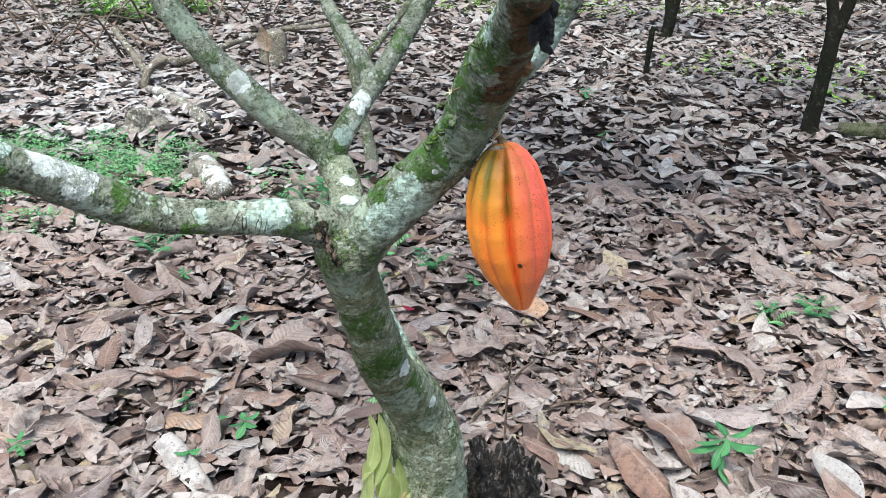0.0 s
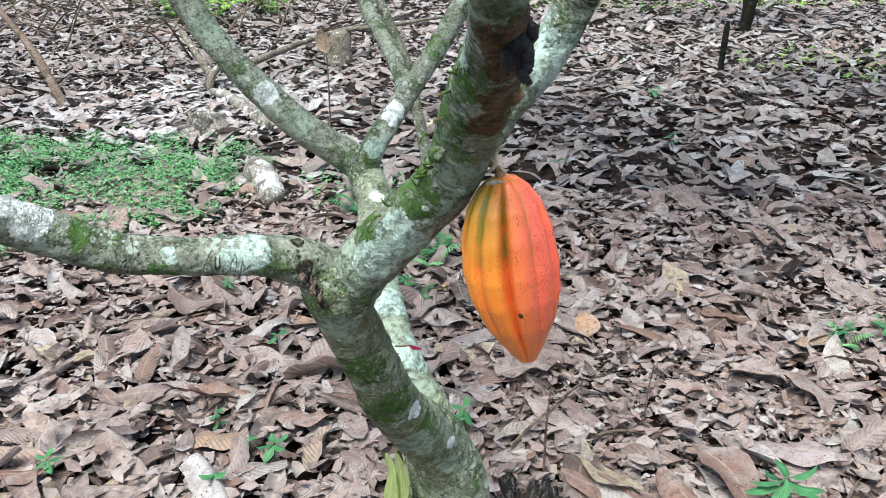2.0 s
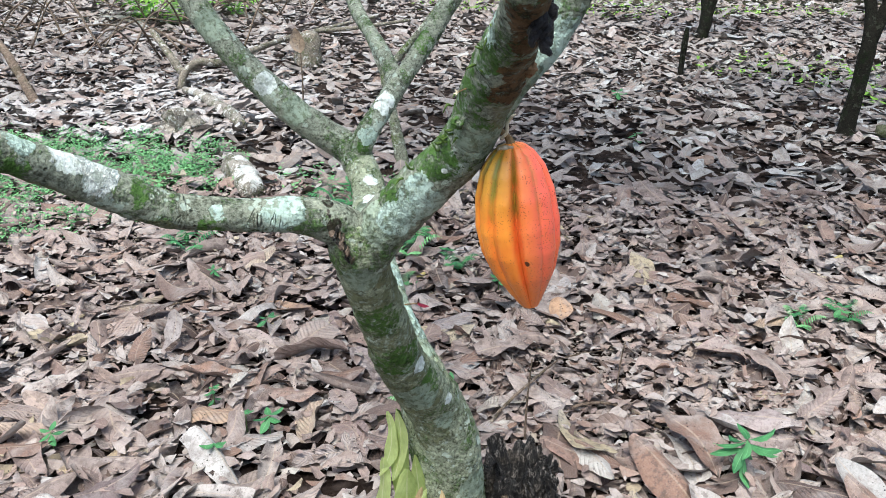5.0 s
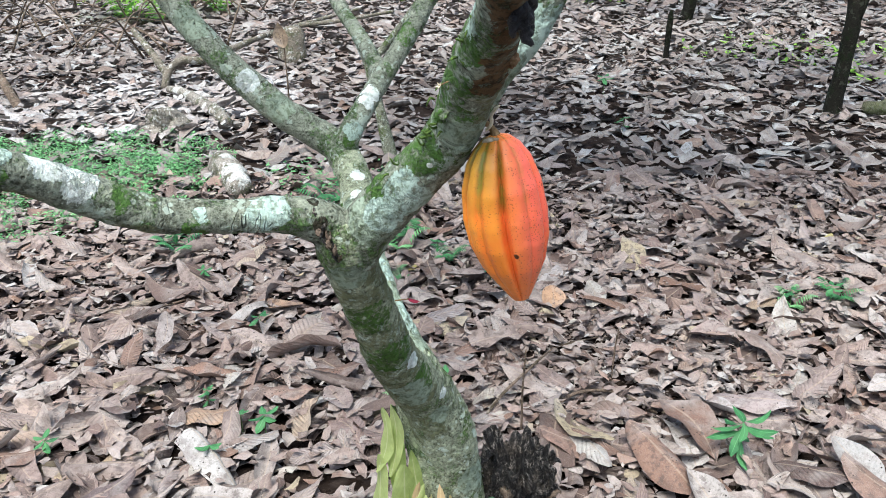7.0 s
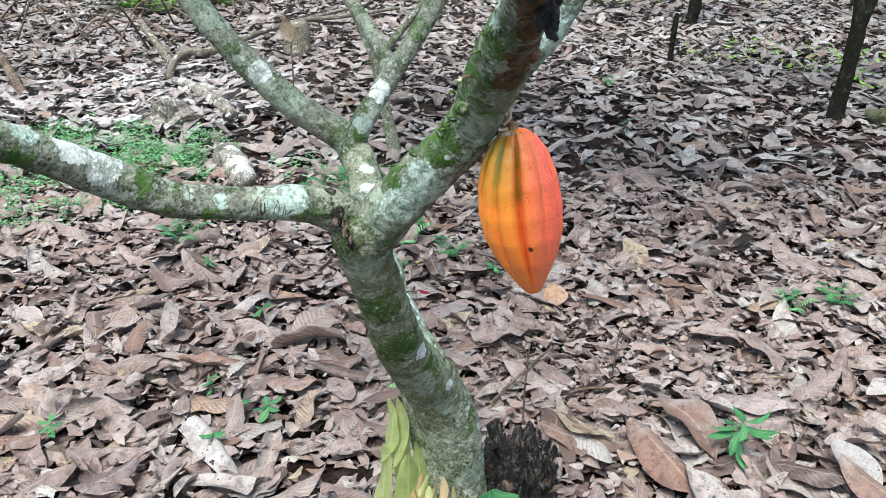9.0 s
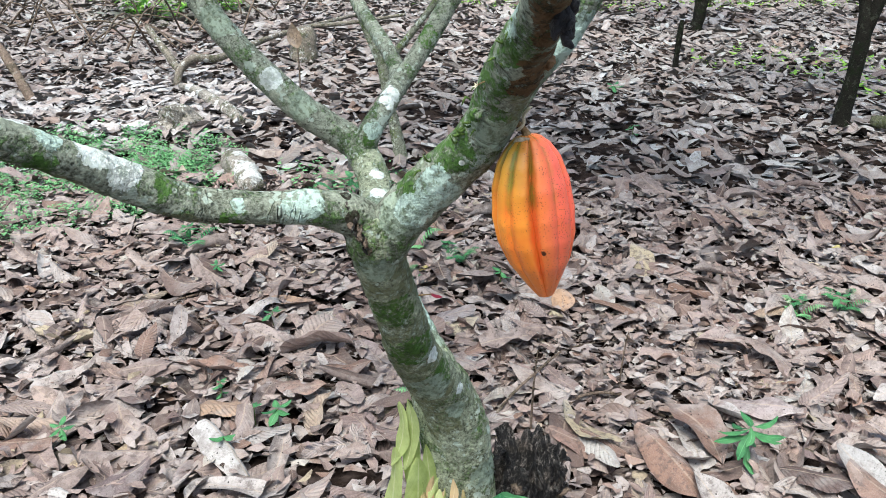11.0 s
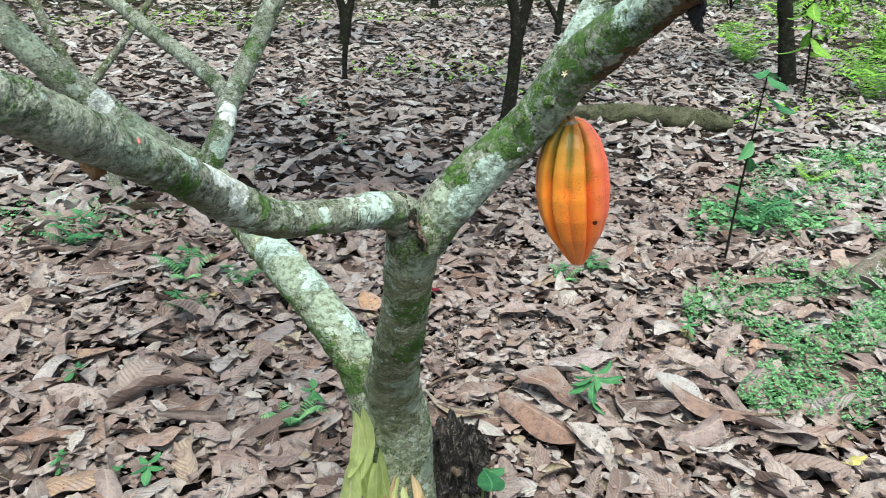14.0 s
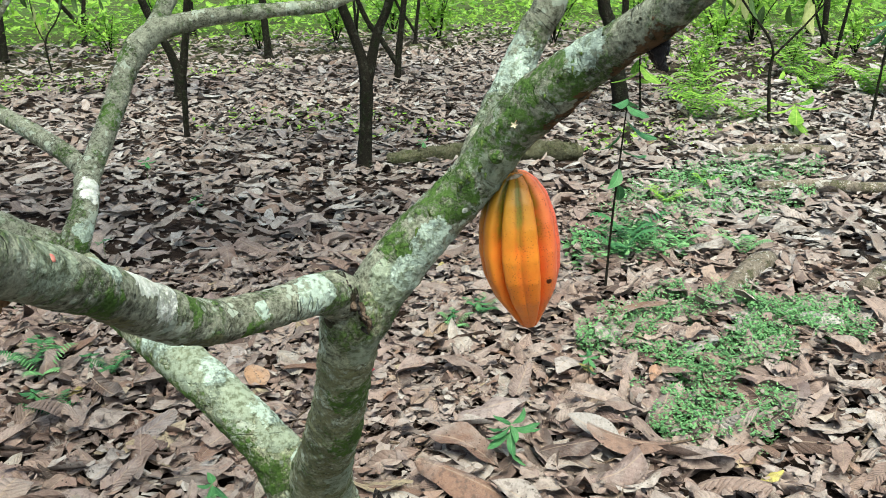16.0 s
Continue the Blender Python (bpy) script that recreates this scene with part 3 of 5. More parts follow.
def fast_mesh(name, verts, faces, uvs, material):
    """A mesh of n alike quad sheets from arrays: verts (n, k, 3), faces of one sheet, uvs of one sheet."""
    n, k = verts.shape[:2]
    all_faces = (faces[None] + (np.arange(n) * k)[:, None, None]).reshape(-1, 4)
    me = bpy.data.meshes.new(name)
    me.vertices.add(n * k)
    me.vertices.foreach_set("co", verts.reshape(-1).astype(np.float32))
    me.loops.add(all_faces.size)
    me.loops.foreach_set("vertex_index", all_faces.ravel().astype(np.int32))
    me.polygons.add(len(all_faces))
    me.polygons.foreach_set("loop_start", np.arange(0, all_faces.size, 4, dtype=np.int32))
    me.polygons.foreach_set("use_smooth", np.ones(len(all_faces), dtype=bool))
    layer = me.uv_layers.new(name="UVMap")
    layer.data.foreach_set("uv", np.tile(uvs, (n, 1)).reshape(n, k, 2)[:, faces.ravel()].astype(np.float32).ravel())
    me.materials.append(material)
    me.update(calc_edges=True)
    me.validate()
    return me


# ---- ground ----
def build_ground():
    """One sheet out to the horizon, fine near the tree and coarser with distance."""
    edge = [0.0]
    while edge[-1] < 900:
        edge.append(edge[-1] + max(0.07, 0.09 * abs(edge[-1]) ** 1.15 if edge[-1] > 3 else 0.07))
    line = np.array([-v for v in edge[:0:-1]] + edge)
    n = len(line)
    verts = [(x + 0.3, y + 1.2, ground_z(x + 0.3, y + 1.2)) for y in line for x in line]
    faces = [(i * n + j, i * n + j + 1, (i + 1) * n + j + 1, (i + 1) * n + j) for i in range(n - 1) for j in range(n - 1)]
    ob = new("ground", mesh_of("ground", verts, faces, SOIL))
    return tagged(ob, "brown plantation soil littered with dry leaves", "ground", kind="structure")


ground = build_ground()


def litter(name, n, xs, ys, keep, sizes, nu, nv, seed, lift, label, share=0.27, rag=0.26, material=LITTER):
    """Fallen leaves strewn over a stretch of ground, joined. share: how many are whole."""
    rng = np.random.default_rng(seed)
    x, y = rng.uniform(*xs, n), rng.uniform(*ys, n)
    bare = ((x - 0.5) ** 2 + (y - 0.78) ** 2 < 0.3**2) & (rng.random(n) < 0.5 * (share > 0.9))
    ok = keep(x, y) & ~bare
    x, y = x[ok], y[ok]
    n = len(x)
    whole = rng.random(n) < share
    length = np.where(whole, rng.uniform(0.08, 0.19, n), rng.uniform(0.015, 0.06, n)) * sizes
    ratio = np.where(whole, rng.uniform(0.32, 0.46, n), rng.uniform(0.35, 0.8, n))
    curl = rng.choice([-1, 1], n, p=[0.6, 0.4]) * rng.uniform(0.1, 1.25, n)
    curl = np.where(whole & (rng.random(n) < 0.14), curl * 1.9, curl)
    bend = rng.choice([-1, 1], n) * rng.uniform(0.1, 1.0, n)
    v = leaf_sheets(n, rng, length, ratio, nu, nv, curl, bend, rng.uniform(0.2, 1.7, n), rng.uniform(-0.3, 0.45, n), 0.45 if share < 0.9 else 0.36, rag).reshape(n, nu * nv, 3)
    v = spin(v, rng.uniform(0, 6.28, n), rng.normal(0, 0.19, n), rng.normal(0, 0.27, n))
    v[..., 2] -= v[..., 2].min(axis=1, keepdims=True) * rng.uniform(0.25, 0.9, n)[:, None]
    z = np.array([ground_z(a, b) for a, b in zip(x, y)]) + rng.uniform(0.0, lift, n)
    v += np.stack([x, y, z], -1)[:, None]
    ob = new(name, fast_mesh(name, v, sheet_faces(nu, nv), sheet_uvs(nu, nv), material))
    return tagged(ob, label, "leaf litter", kind="stuff")


def near_zone(x, y):
    return (x > -1.9) & (x < 2.6) & (y > -0.35) & (y < 2.3)


litter("leaf_litter", 3500, (-1.9, 2.6), (-0.35, 2.3), near_zone, 1.0, 12, 7, 3, 0.045, "whole dry brown and tan cacao leaves lying loose", 1.0, 0.26)
# These two pale patches also carry the sunlit ground in their colour.
litter("leaf_litter", 4600, (1.4, 8.0), (-0.3, 4.6), lambda x, y: (y < 0.6 * x + 0.3) & (y < 1.1 * x - 1.0), 0.95, 8, 4, 23, 0.045, "pale dry leaves, coloured lighter for sunlit open ground", 0.8, 0.14, LEAF_PALE_SUNLIT)
litter("leaf_litter", 1500, (-2.7, -0.9), (2.9, 4.7), lambda x, y: ((x + 1.75) / 0.85) ** 2 + ((y - 3.75) / 0.85) ** 2 < 1, 0.9, 7, 4, 27, 0.06, "pale dry leaves, coloured lighter for a sunlit spot", 0.7, 0.14, LEAF_PALE_SUNLIT)
litter("leaf_crumbs", 27000, (-1.9, 2.6), (-0.35, 2.3), near_zone, 0.85, 4, 3, 13, 0.058, "broken bits of dry leaves between whole ones", 0.0, 0.34, CRUMBS)
litter("leaf_crumbs", 5200, (0.05, 0.95), (0.3, 1.2), lambda x, y: (x - 0.48) ** 2 + (y - 0.76) ** 2 < 0.38**2, 0.55, 4, 3, 14, 0.03, "finely crumbled dry leaf bits on bare soil", 0.0, 0.34, CRUMBS)
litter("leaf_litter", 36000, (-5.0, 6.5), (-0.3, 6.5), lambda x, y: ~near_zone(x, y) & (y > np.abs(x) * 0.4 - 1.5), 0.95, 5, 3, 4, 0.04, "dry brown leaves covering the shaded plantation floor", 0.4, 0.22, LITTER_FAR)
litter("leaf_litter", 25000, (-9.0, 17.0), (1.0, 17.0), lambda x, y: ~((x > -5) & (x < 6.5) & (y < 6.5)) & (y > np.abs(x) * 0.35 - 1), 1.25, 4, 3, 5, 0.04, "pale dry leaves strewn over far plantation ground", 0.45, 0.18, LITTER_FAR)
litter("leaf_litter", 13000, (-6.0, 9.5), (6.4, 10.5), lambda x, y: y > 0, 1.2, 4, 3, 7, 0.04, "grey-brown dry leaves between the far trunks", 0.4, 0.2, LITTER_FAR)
litter("leaf_litter", 6000, (-5.0, 6.0), (-4.5, 1.5), lambda x, y: ~near_zone(x, y) & (y < np.abs(x) * 0.4 - 1.5) | (y < -0.35) & (np.abs(x) < 4), 1.3, 4, 3, 6, 0.03, "dry leaves covering the ground behind the viewpoint")


# ---- the cacao tree ----
TREE_BASE = np.array((0.055, 0.18, 0.0))
STEM_FRONT = ((0.062, 0.19, -0.06, 0.066), (0.056, 0.18, 0.06, 0.056), (0.049, 0.17, 0.18, 0.05), (0.037, 0.158, 0.28, 0.049), (0.013, 0.132, 0.37, 0.046), (-0.009, 0.078, 0.435, 0.04), (-0.029, 0.012, 0.512, 0.0345), (-0.042, -0.045, 0.6, 0.032), (-0.056, -0.092, 0.68, 0.031), (-0.064, -0.125, 0.742, 0.033), (-0.066, -0.13, 0.765, 0.024))
STEM_BACK = ((0.035, 0.17, 0.14, 0.05), (0.015, 0.175, 0.28, 0.05), (-0.013, 0.195, 0.37, 0.045), (-0.038, 0.212, 0.418, 0.0385), (-0.065, 0.243, 0.464, 0.0355), (-0.1, 0.335, 0.51, 0.0345), (-0.12, 0.43, 0.53, 0.0335), (-0.135, 0.52, 0.548, 0.033), (-0.15, 0.605, 0.57, 0.0335), (-0.188, 0.69, 0.612, 0.034), (-0.2, 0.7, 0.625, 0.03))
LIMB_LEFT = ((-0.05, -0.105, 0.725, 0.024), (-0.08, -0.13, 0.76, 0.025), (-0.116, -0.155, 0.781, 0.02), (-0.181, -0.181, 0.789, 0.019), (-0.245, -0.203, 0.801, 0.0195), (-0.295, -0.235, 0.834, 0.02), (-0.335, -0.282, 0.872, 0.019), (-0.383, -0.334, 0.911, 0.0185), (-0.43, -0.39, 0.949, 0.018), (-0.52, -0.47, 1.025, 0.017), (-0.62, -0.52, 1.2, 0.017), (-0.68, -0.54, 1.4, 0.012))
LIMB_RIGHT = ((-0.055, -0.118, 0.72, 0.03), (-0.03, -0.127, 0.762, 0.0285), (0.008, -0.137, 0.806, 0.028), (0.057, -0.167, 0.868, 0.027), (0.077, -0.206, 0.925, 0.0265), (0.094, -0.262, 0.975, 0.025), (0.102, -0.322, 1.012, 0.02), (0.104, -0.393, 1.055, 0.017), (0.1, -0.47, 1.13, 0.015), (0.09, -0.52, 1.25, 0.013))
LIMB_UPRIGHT = ((0.045, -0.165, 0.85, 0.018), (0.082, -0.15, 0.893, 0.0185), (0.108, -0.142, 0.93, 0.0178), (0.13, -0.142, 0.958, 0.0178), (0.148, -0.14, 0.986, 0.018), (0.162, -0.146, 1.016, 0.018), (0.172, -0.158, 1.048, 0.0175), (0.2, -0.17, 1.17, 0.016), (0.24, -0.15, 1.4, 0.012))
LIMB_HIGH = ((-0.175, 0.66, 0.597, 0.033), (-0.205, 0.69, 0.625, 0.033), (-0.288, 0.684, 0.681, 0.031), (-0.369, 0.683, 0.754, 0.029), (-0.446, 0.697, 0.83, 0.0275), (-0.513, 0.719, 0.911, 0.0265), (-0.6, 0.75, 1.04, 0.024), (-0.72, 0.8, 1.25, 0.02), (-0.8, 0.85, 1.55, 0.013))
LIMB_MIDDLE = ((-0.18, 0.67, 0.61, 0.026), (-0.165, 0.665, 0.65, 0.024), (-0.138, 0.695, 0.694, 0.0225), (-0.113, 0.765, 0.732, 0.0215), (-0.106, 0.79, 0.75, 0.02))
BOUGH_BACK = ((-0.112, 0.775, 0.736, 0.019), (-0.125, 0.845, 0.76, 0.018), (-0.168, 0.961, 0.798, 0.0175), (-0.231, 1.109, 0.846, 0.017), (-0.282, 1.263, 0.889, 0.0165), (-0.4, 1.55, 0.98, 0.014), (-0.5, 1.8, 1.2, 0.01))
BOUGH_RIGHT = ((-0.115, 0.755, 0.722, 0.02), (-0.1, 0.77, 0.748, 0.0205), (-0.048, 0.808, 0.826, 0.021), (0.003, 0.843, 0.912, 0.022), (0.04, 0.855, 0.958, 0.023), (0.09, 0.855, 0.983, 0.02), (0.186, 0.84, 1.003, 0.0165), (0.302, 0.811, 1.012, 0.0145), (0.421, 0.776, 1.025, 0.013), (0.55, 0.75, 1.1, 0.011), (0.62, 0.73, 1.3, 0.008))
BOUGH_UP = ((0.05, 0.857, 0.962, 0.018), (0.1, 0.885, 1.02, 0.018), (0.16, 0.93, 1.12, 0.016), (0.22, 0.98, 1.35, 0.012))


def about(points, base):
    return [(x - base[0], y - base[1], z - base[2], r) for x, y, z, r in points]


def build_tree():
    tree = thing("cacao_tree", TREE_BASE, "mossy grey-green cacao tree with forked trunk and lichen-spotted limbs", "tree")
    b = TREE_BASE
    v, f = joined([tube(about(STEM_FRONT, b), 28, 0.008, 0.06, 1), tube(about(STEM_BACK, b), 28, 0.008, 0.05, 2)])
    me = mesh_of("trunk", v, f, BARK_TRUNK)
    trunk = part("trunk", me, tree)
    blend = trunk.modifiers.new("grown_together", "REMESH")
    blend.mode, blend.voxel_size, blend.use_smooth_shade = "VOXEL", 0.003, True
    soft = trunk.modifiers.new("soft_fork", "SMOOTH")
    soft.factor, soft.iterations = 0.5, 10
    relief = bpy.data.textures.new("bark_relief", "CLOUDS")
    relief.noise_scale, relief.noise_depth = 0.011, 4
    raised = trunk.modifiers.new("bark_relief", "DISPLACE")
    raised.texture, raised.strength, raised.mid_level = relief, 0.006, 0.5
    limbs = {}
    for n, (key, pts) in enumerate((("left", LIMB_LEFT), ("right", LIMB_RIGHT), ("upright", LIMB_UPRIGHT), ("high", LIMB_HIGH), ("middle", LIMB_MIDDLE), ("back", BOUGH_BACK), ("arch", BOUGH_RIGHT), ("up", BOUGH_UP))):
        v, f = tube(about(pts, b), 52, 0.0035, 0.07, 3 + n)
        run = np.r_[0, np.cumsum(np.linalg.norm(np.diff(v.reshape(-1, 52, 3).mean(axis=1), axis=0), axis=1))]
        limbs[key] = part("limb", mesh_of("limb", v, f, BARK_MAIN, [(r, j / 52) for r in run for j in range(52)]), tree)
        raised = limbs[key].modifiers.new("bark_relief", "DISPLACE")
        raised.texture, raised.strength, raised.mid_level = relief, 0.0042, 0.5
    return tree, trunk, limbs


tree, trunk, limbs = build_tree()


# ---- the pod ----
def build_pod():
    top, tip = Vector((0.104, -0.18, 0.874)), Vector((0.134, -0.176, 0.689))
    axis = (tip - top).normalized()
    pod = new("cacao_pod")
    pod.matrix_basis = Matrix.Translation(top) @ Vector((0, 0, -1)).rotation_difference(axis).to_matrix().to_4x4()
    tagged(pod, "ripe orange and yellow cacao pod hanging by its stalk", "cacao pod")
    length = (tip - top).length
    nu, nv = 110, 220
    verts, uvs = [], []
    prof_u = (0.0, 0.02, 0.06, 0.14, 0.28, 0.45, 0.6, 0.75, 0.87, 0.94, 0.98, 1.0)
    prof_r = (0.004, 0.0145, 0.0228, 0.032, 0.0395, 0.0425, 0.0405, 0.0325, 0.021, 0.0138, 0.009, 0.001)
    for i in range(nu):
        u = i / (nu - 1)
        u = 0.5 - 0.5 * math.cos(math.pi * u)
        r = float(np.interp(u, prof_u, prof_r))
        for j in range(nv):
            a = 2 * math.pi * j / nv
            turn = a + math.pi / 2 - 0.07 + 0.12 * math.sin(3 * u)
            lobe = (1 - abs(math.sin(5 * turn))) ** 1.8
            even = 0.5 + 0.5 * math.cos(5 * turn)
            deep = lobe * (0.08 + 0.3 * even) - 0.036
            fade = min(1.0, 0.6 + 2.0 * u) * (1.0 if u < 0.7 else max(0.25, 1 - (u - 0.7) * 2.3))
            q = Vector((math.cos(a) * r, math.sin(a) * r, u * length)) * 70
            s = 1 - deep * fade + 0.004 * noise.noise(q * 0.7) + 0.003 * noise.noise(q * 1.9)
            lean = 0.003 * math.sin(math.pi * u)
            verts.append((r * s * math.cos(a) - lean, r * s * math.sin(a), -u * length))
            uvs.append((u, min(1.0, lobe)))
    faces = [(i * nv + (j + 1) % nv, i * nv + j, (i + 1) * nv + j, (i + 1) * nv + (j + 1) % nv) for i in range(nu - 1) for j in range(nv)]
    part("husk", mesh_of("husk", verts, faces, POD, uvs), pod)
    v, f = tube(((0, 0, -0.003, 0.0055), (-0.003, 0.001, 0.006, 0.0032), (-0.01, -0.002, 0.015, 0.003), (-0.026, -0.004, 0.027, 0.0045)), 12, 0.002, 0.12, 5, 60)
    part("stalk", mesh_of("stalk", v, f, STALK), pod, "short woody brown stalk")
    v, f = tube(((0.003, -0.009, -0.0035, 0.0012), (-0.004, -0.0105, -0.002, 0.0024), (-0.011, -0.008, -0.003, 0.0022), (-0.014, -0.003, -0.005, 0.001)), 10, 0.001, 0.3, 8, 150)
    part("stalk_scar", mesh_of("stalk_scar", v, f, PALE_CORK), pod, "pale corky ring below the stalk")
    return pod


build_pod()


# ---- other trees ----
def lesser_tree(name, at, limb_sets, material, label, group="plantation trees", seed=0, segs=14, step=0.03, slim=0.7):
    ob = thing(name, at, label, "tree", group)
    for n, pts in enumerate(limb_sets):
        pts = [(x, y, z, r * slim) for x, y, z, r in pts]
        v, f = tube(about(pts, at), segs, step, 0.09, seed + n, 6)
        part("trunk" if n == 0 else "limb", mesh_of("limb", v, f, material), ob)
    return ob


def crown(ob, n, centre, size, seed):
    """Large drooping leaves round the limbs' ends, out of view and added to cast shade."""
    rng = np.random.default_rng(seed)
    v = leaf_sheets(n, rng, rng.uniform(0.16, 0.3, n), np.full(n, 0.36), 5, 3, np.full(n, -0.5), rng.uniform(0.2, 0.8, n), np.full(n, 0.6), np.zeros(n)).reshape(n, 15, 3)
    v = spin(v, rng.uniform(0, 6.28, n), rng.normal(0.5, 0.35, n), rng.normal(0, 0.3, n))
    p = rng.normal(0, 1, (n, 3))
    p /= np.linalg.norm(p, axis=1)[:, None]
    p = p * rng.uniform(0.35, 1, n)[:, None] * np.array(size) + np.array(centre)
    v += p[:, None]
    part("crown", fast_mesh("crown", v, sheet_faces(5, 3), sheet_uvs(5, 3), GREEN_DARK), ob, "unseen large dark green leaves added overhead for shade", kind="stuff")


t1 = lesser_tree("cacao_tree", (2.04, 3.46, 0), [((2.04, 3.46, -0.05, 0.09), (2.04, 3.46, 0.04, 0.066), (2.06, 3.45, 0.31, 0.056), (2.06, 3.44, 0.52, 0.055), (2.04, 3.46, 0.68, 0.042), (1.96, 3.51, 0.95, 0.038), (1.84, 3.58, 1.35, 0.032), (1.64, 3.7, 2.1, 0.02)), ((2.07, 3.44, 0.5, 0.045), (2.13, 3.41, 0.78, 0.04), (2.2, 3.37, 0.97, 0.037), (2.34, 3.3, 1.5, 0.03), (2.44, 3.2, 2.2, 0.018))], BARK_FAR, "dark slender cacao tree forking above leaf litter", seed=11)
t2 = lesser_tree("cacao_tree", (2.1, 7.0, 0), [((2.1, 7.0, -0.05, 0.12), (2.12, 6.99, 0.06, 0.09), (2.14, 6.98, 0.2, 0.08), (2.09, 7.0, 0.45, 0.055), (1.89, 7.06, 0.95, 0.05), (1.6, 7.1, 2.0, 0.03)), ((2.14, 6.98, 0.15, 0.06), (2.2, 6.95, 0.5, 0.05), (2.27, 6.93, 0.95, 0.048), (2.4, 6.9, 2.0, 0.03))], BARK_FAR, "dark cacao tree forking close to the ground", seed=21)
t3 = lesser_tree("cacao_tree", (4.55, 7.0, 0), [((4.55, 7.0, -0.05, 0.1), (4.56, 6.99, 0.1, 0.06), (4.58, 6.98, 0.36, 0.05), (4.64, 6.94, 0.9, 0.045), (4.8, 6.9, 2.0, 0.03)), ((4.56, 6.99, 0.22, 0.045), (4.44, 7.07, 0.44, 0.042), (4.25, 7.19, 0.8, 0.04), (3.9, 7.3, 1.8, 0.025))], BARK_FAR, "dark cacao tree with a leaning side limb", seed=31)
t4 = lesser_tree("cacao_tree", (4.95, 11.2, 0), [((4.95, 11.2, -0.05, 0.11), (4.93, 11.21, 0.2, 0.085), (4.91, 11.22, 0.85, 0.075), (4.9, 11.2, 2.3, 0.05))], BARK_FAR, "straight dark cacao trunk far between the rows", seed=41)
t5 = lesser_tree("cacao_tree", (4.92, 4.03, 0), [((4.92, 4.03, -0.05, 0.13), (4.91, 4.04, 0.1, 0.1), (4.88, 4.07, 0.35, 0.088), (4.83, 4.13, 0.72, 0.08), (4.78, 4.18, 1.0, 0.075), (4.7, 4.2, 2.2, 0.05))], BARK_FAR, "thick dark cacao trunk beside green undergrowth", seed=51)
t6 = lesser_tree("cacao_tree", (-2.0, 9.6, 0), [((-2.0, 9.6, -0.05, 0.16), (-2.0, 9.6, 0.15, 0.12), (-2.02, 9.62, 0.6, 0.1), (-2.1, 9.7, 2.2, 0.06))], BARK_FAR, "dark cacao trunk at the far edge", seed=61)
# Added leaves above the view; they shade the ground under these trees.
for ob, c in ((t1, (2.1, 3.6, 2.4)), (t2, (2.1, 7.0, 2.5)), (t3, (4.5, 7.0, 2.5)), (t4, (4.9, 11.2, 2.8)), (t5, (4.7, 4.2, 2.6)), (t6, (-2.1, 9.7, 2.6))):
    base = ob.location
    crown(ob, 260, (c[0] - base.x, c[1] - base.y, c[2]), (1.1, 1.1, 0.7), int(abs(c[0]) * 100) + 7)


# ---- lichens, moss and scars on the tree ----
def dress_tree():
    left, right = limbs["left"], limbs["right"]
    b = Vector(TREE_BASE)

    def lump(name, at, size, material, seed, label, parent, stretch=(1, 1, 1), rough=0.35):
        bm = bmesh.new()
        bmesh.ops.create_icosphere(bm, subdivisions=4, radius=1.0)
        for v in bm.verts:
            q = v.co * 1.6 + Vector((seed, seed * 2, 0))
            v.co = Vector((v.co.x * stretch[0], v.co.y * stretch[1], v.co.z * stretch[2])) * size * (1 + rough * noise.noise(q) + rough * 0.6 * noise.noise(q * 3))
            v.co += Vector(at) - b
        me = bpy.data.meshes.new(name)
        bm.to_mesh(me)
        bm.free()
        me.polygons.foreach_set("use_smooth", np.ones(len(me.polygons), dtype=bool))
        me.materials.append(material)
        return part(name, me, parent, label)

    lump("torn_scar", (0.112, -0.262, 0.962), 0.0085, STUB_WOOD, 3, "torn brown wood at an old pruning wound", right, (1, 1.3, 0.8))
    lump("knot", (0.052, -0.213, 0.902), 0.007, BARK_MAIN, 4, "small round knot", right)
    lump("collar", (-0.076, -0.128, 0.752), 0.026, BARK_MAIN, 6, "swollen bark collar", trunk, (0.7, 0.9, 1.1), 0.3)
    lump("bark_scar", (-0.092, -0.155, 0.778), 0.014, CHARRED, 8, "dark old branch scar", left, (0.6, 0.7, 1.0), 0.3)

    rng = random.Random(17)
    for n in range(26):
        s = n / 25
        x, y, z = -0.092 + 0.03 * s, -0.14 - 0.024 * math.sin(s * 2.6), 0.79 - 0.06 * s
        x, y = x + rng.uniform(-0.006, 0.006), y + rng.uniform(-0.002, 0.004)
        l = rng.uniform(0.006, 0.014)
        pts = ((x, y + 0.004, z + l * 0.5, 0.001), (x + rng.uniform(-0.002, 0.002), y - 0.001, z, rng.uniform(0.0018, 0.0032)), (x + rng.uniform(-0.004, 0.004), y - rng.uniform(0.0, 0.005), z - l * 0.5, 0.0008))
        v, f = tube(about(pts, TREE_BASE), 7, 0.003, 0.4, n, 140)
        part("bark_flake", mesh_of("bark_flake", v, f, BARK_STICK if n % 3 else CHARRED), trunk)


dress_tree()
# Unseen leaves, set by where their shade falls before and behind the tree.
crown(tree, 45, (-0.35, 0.1, 2.05), (1.1, 0.45, 0.35), 79)
crown(tree, 360, (0.5, 1.35, 2.3), (1.3, 0.9, 0.5), 77)


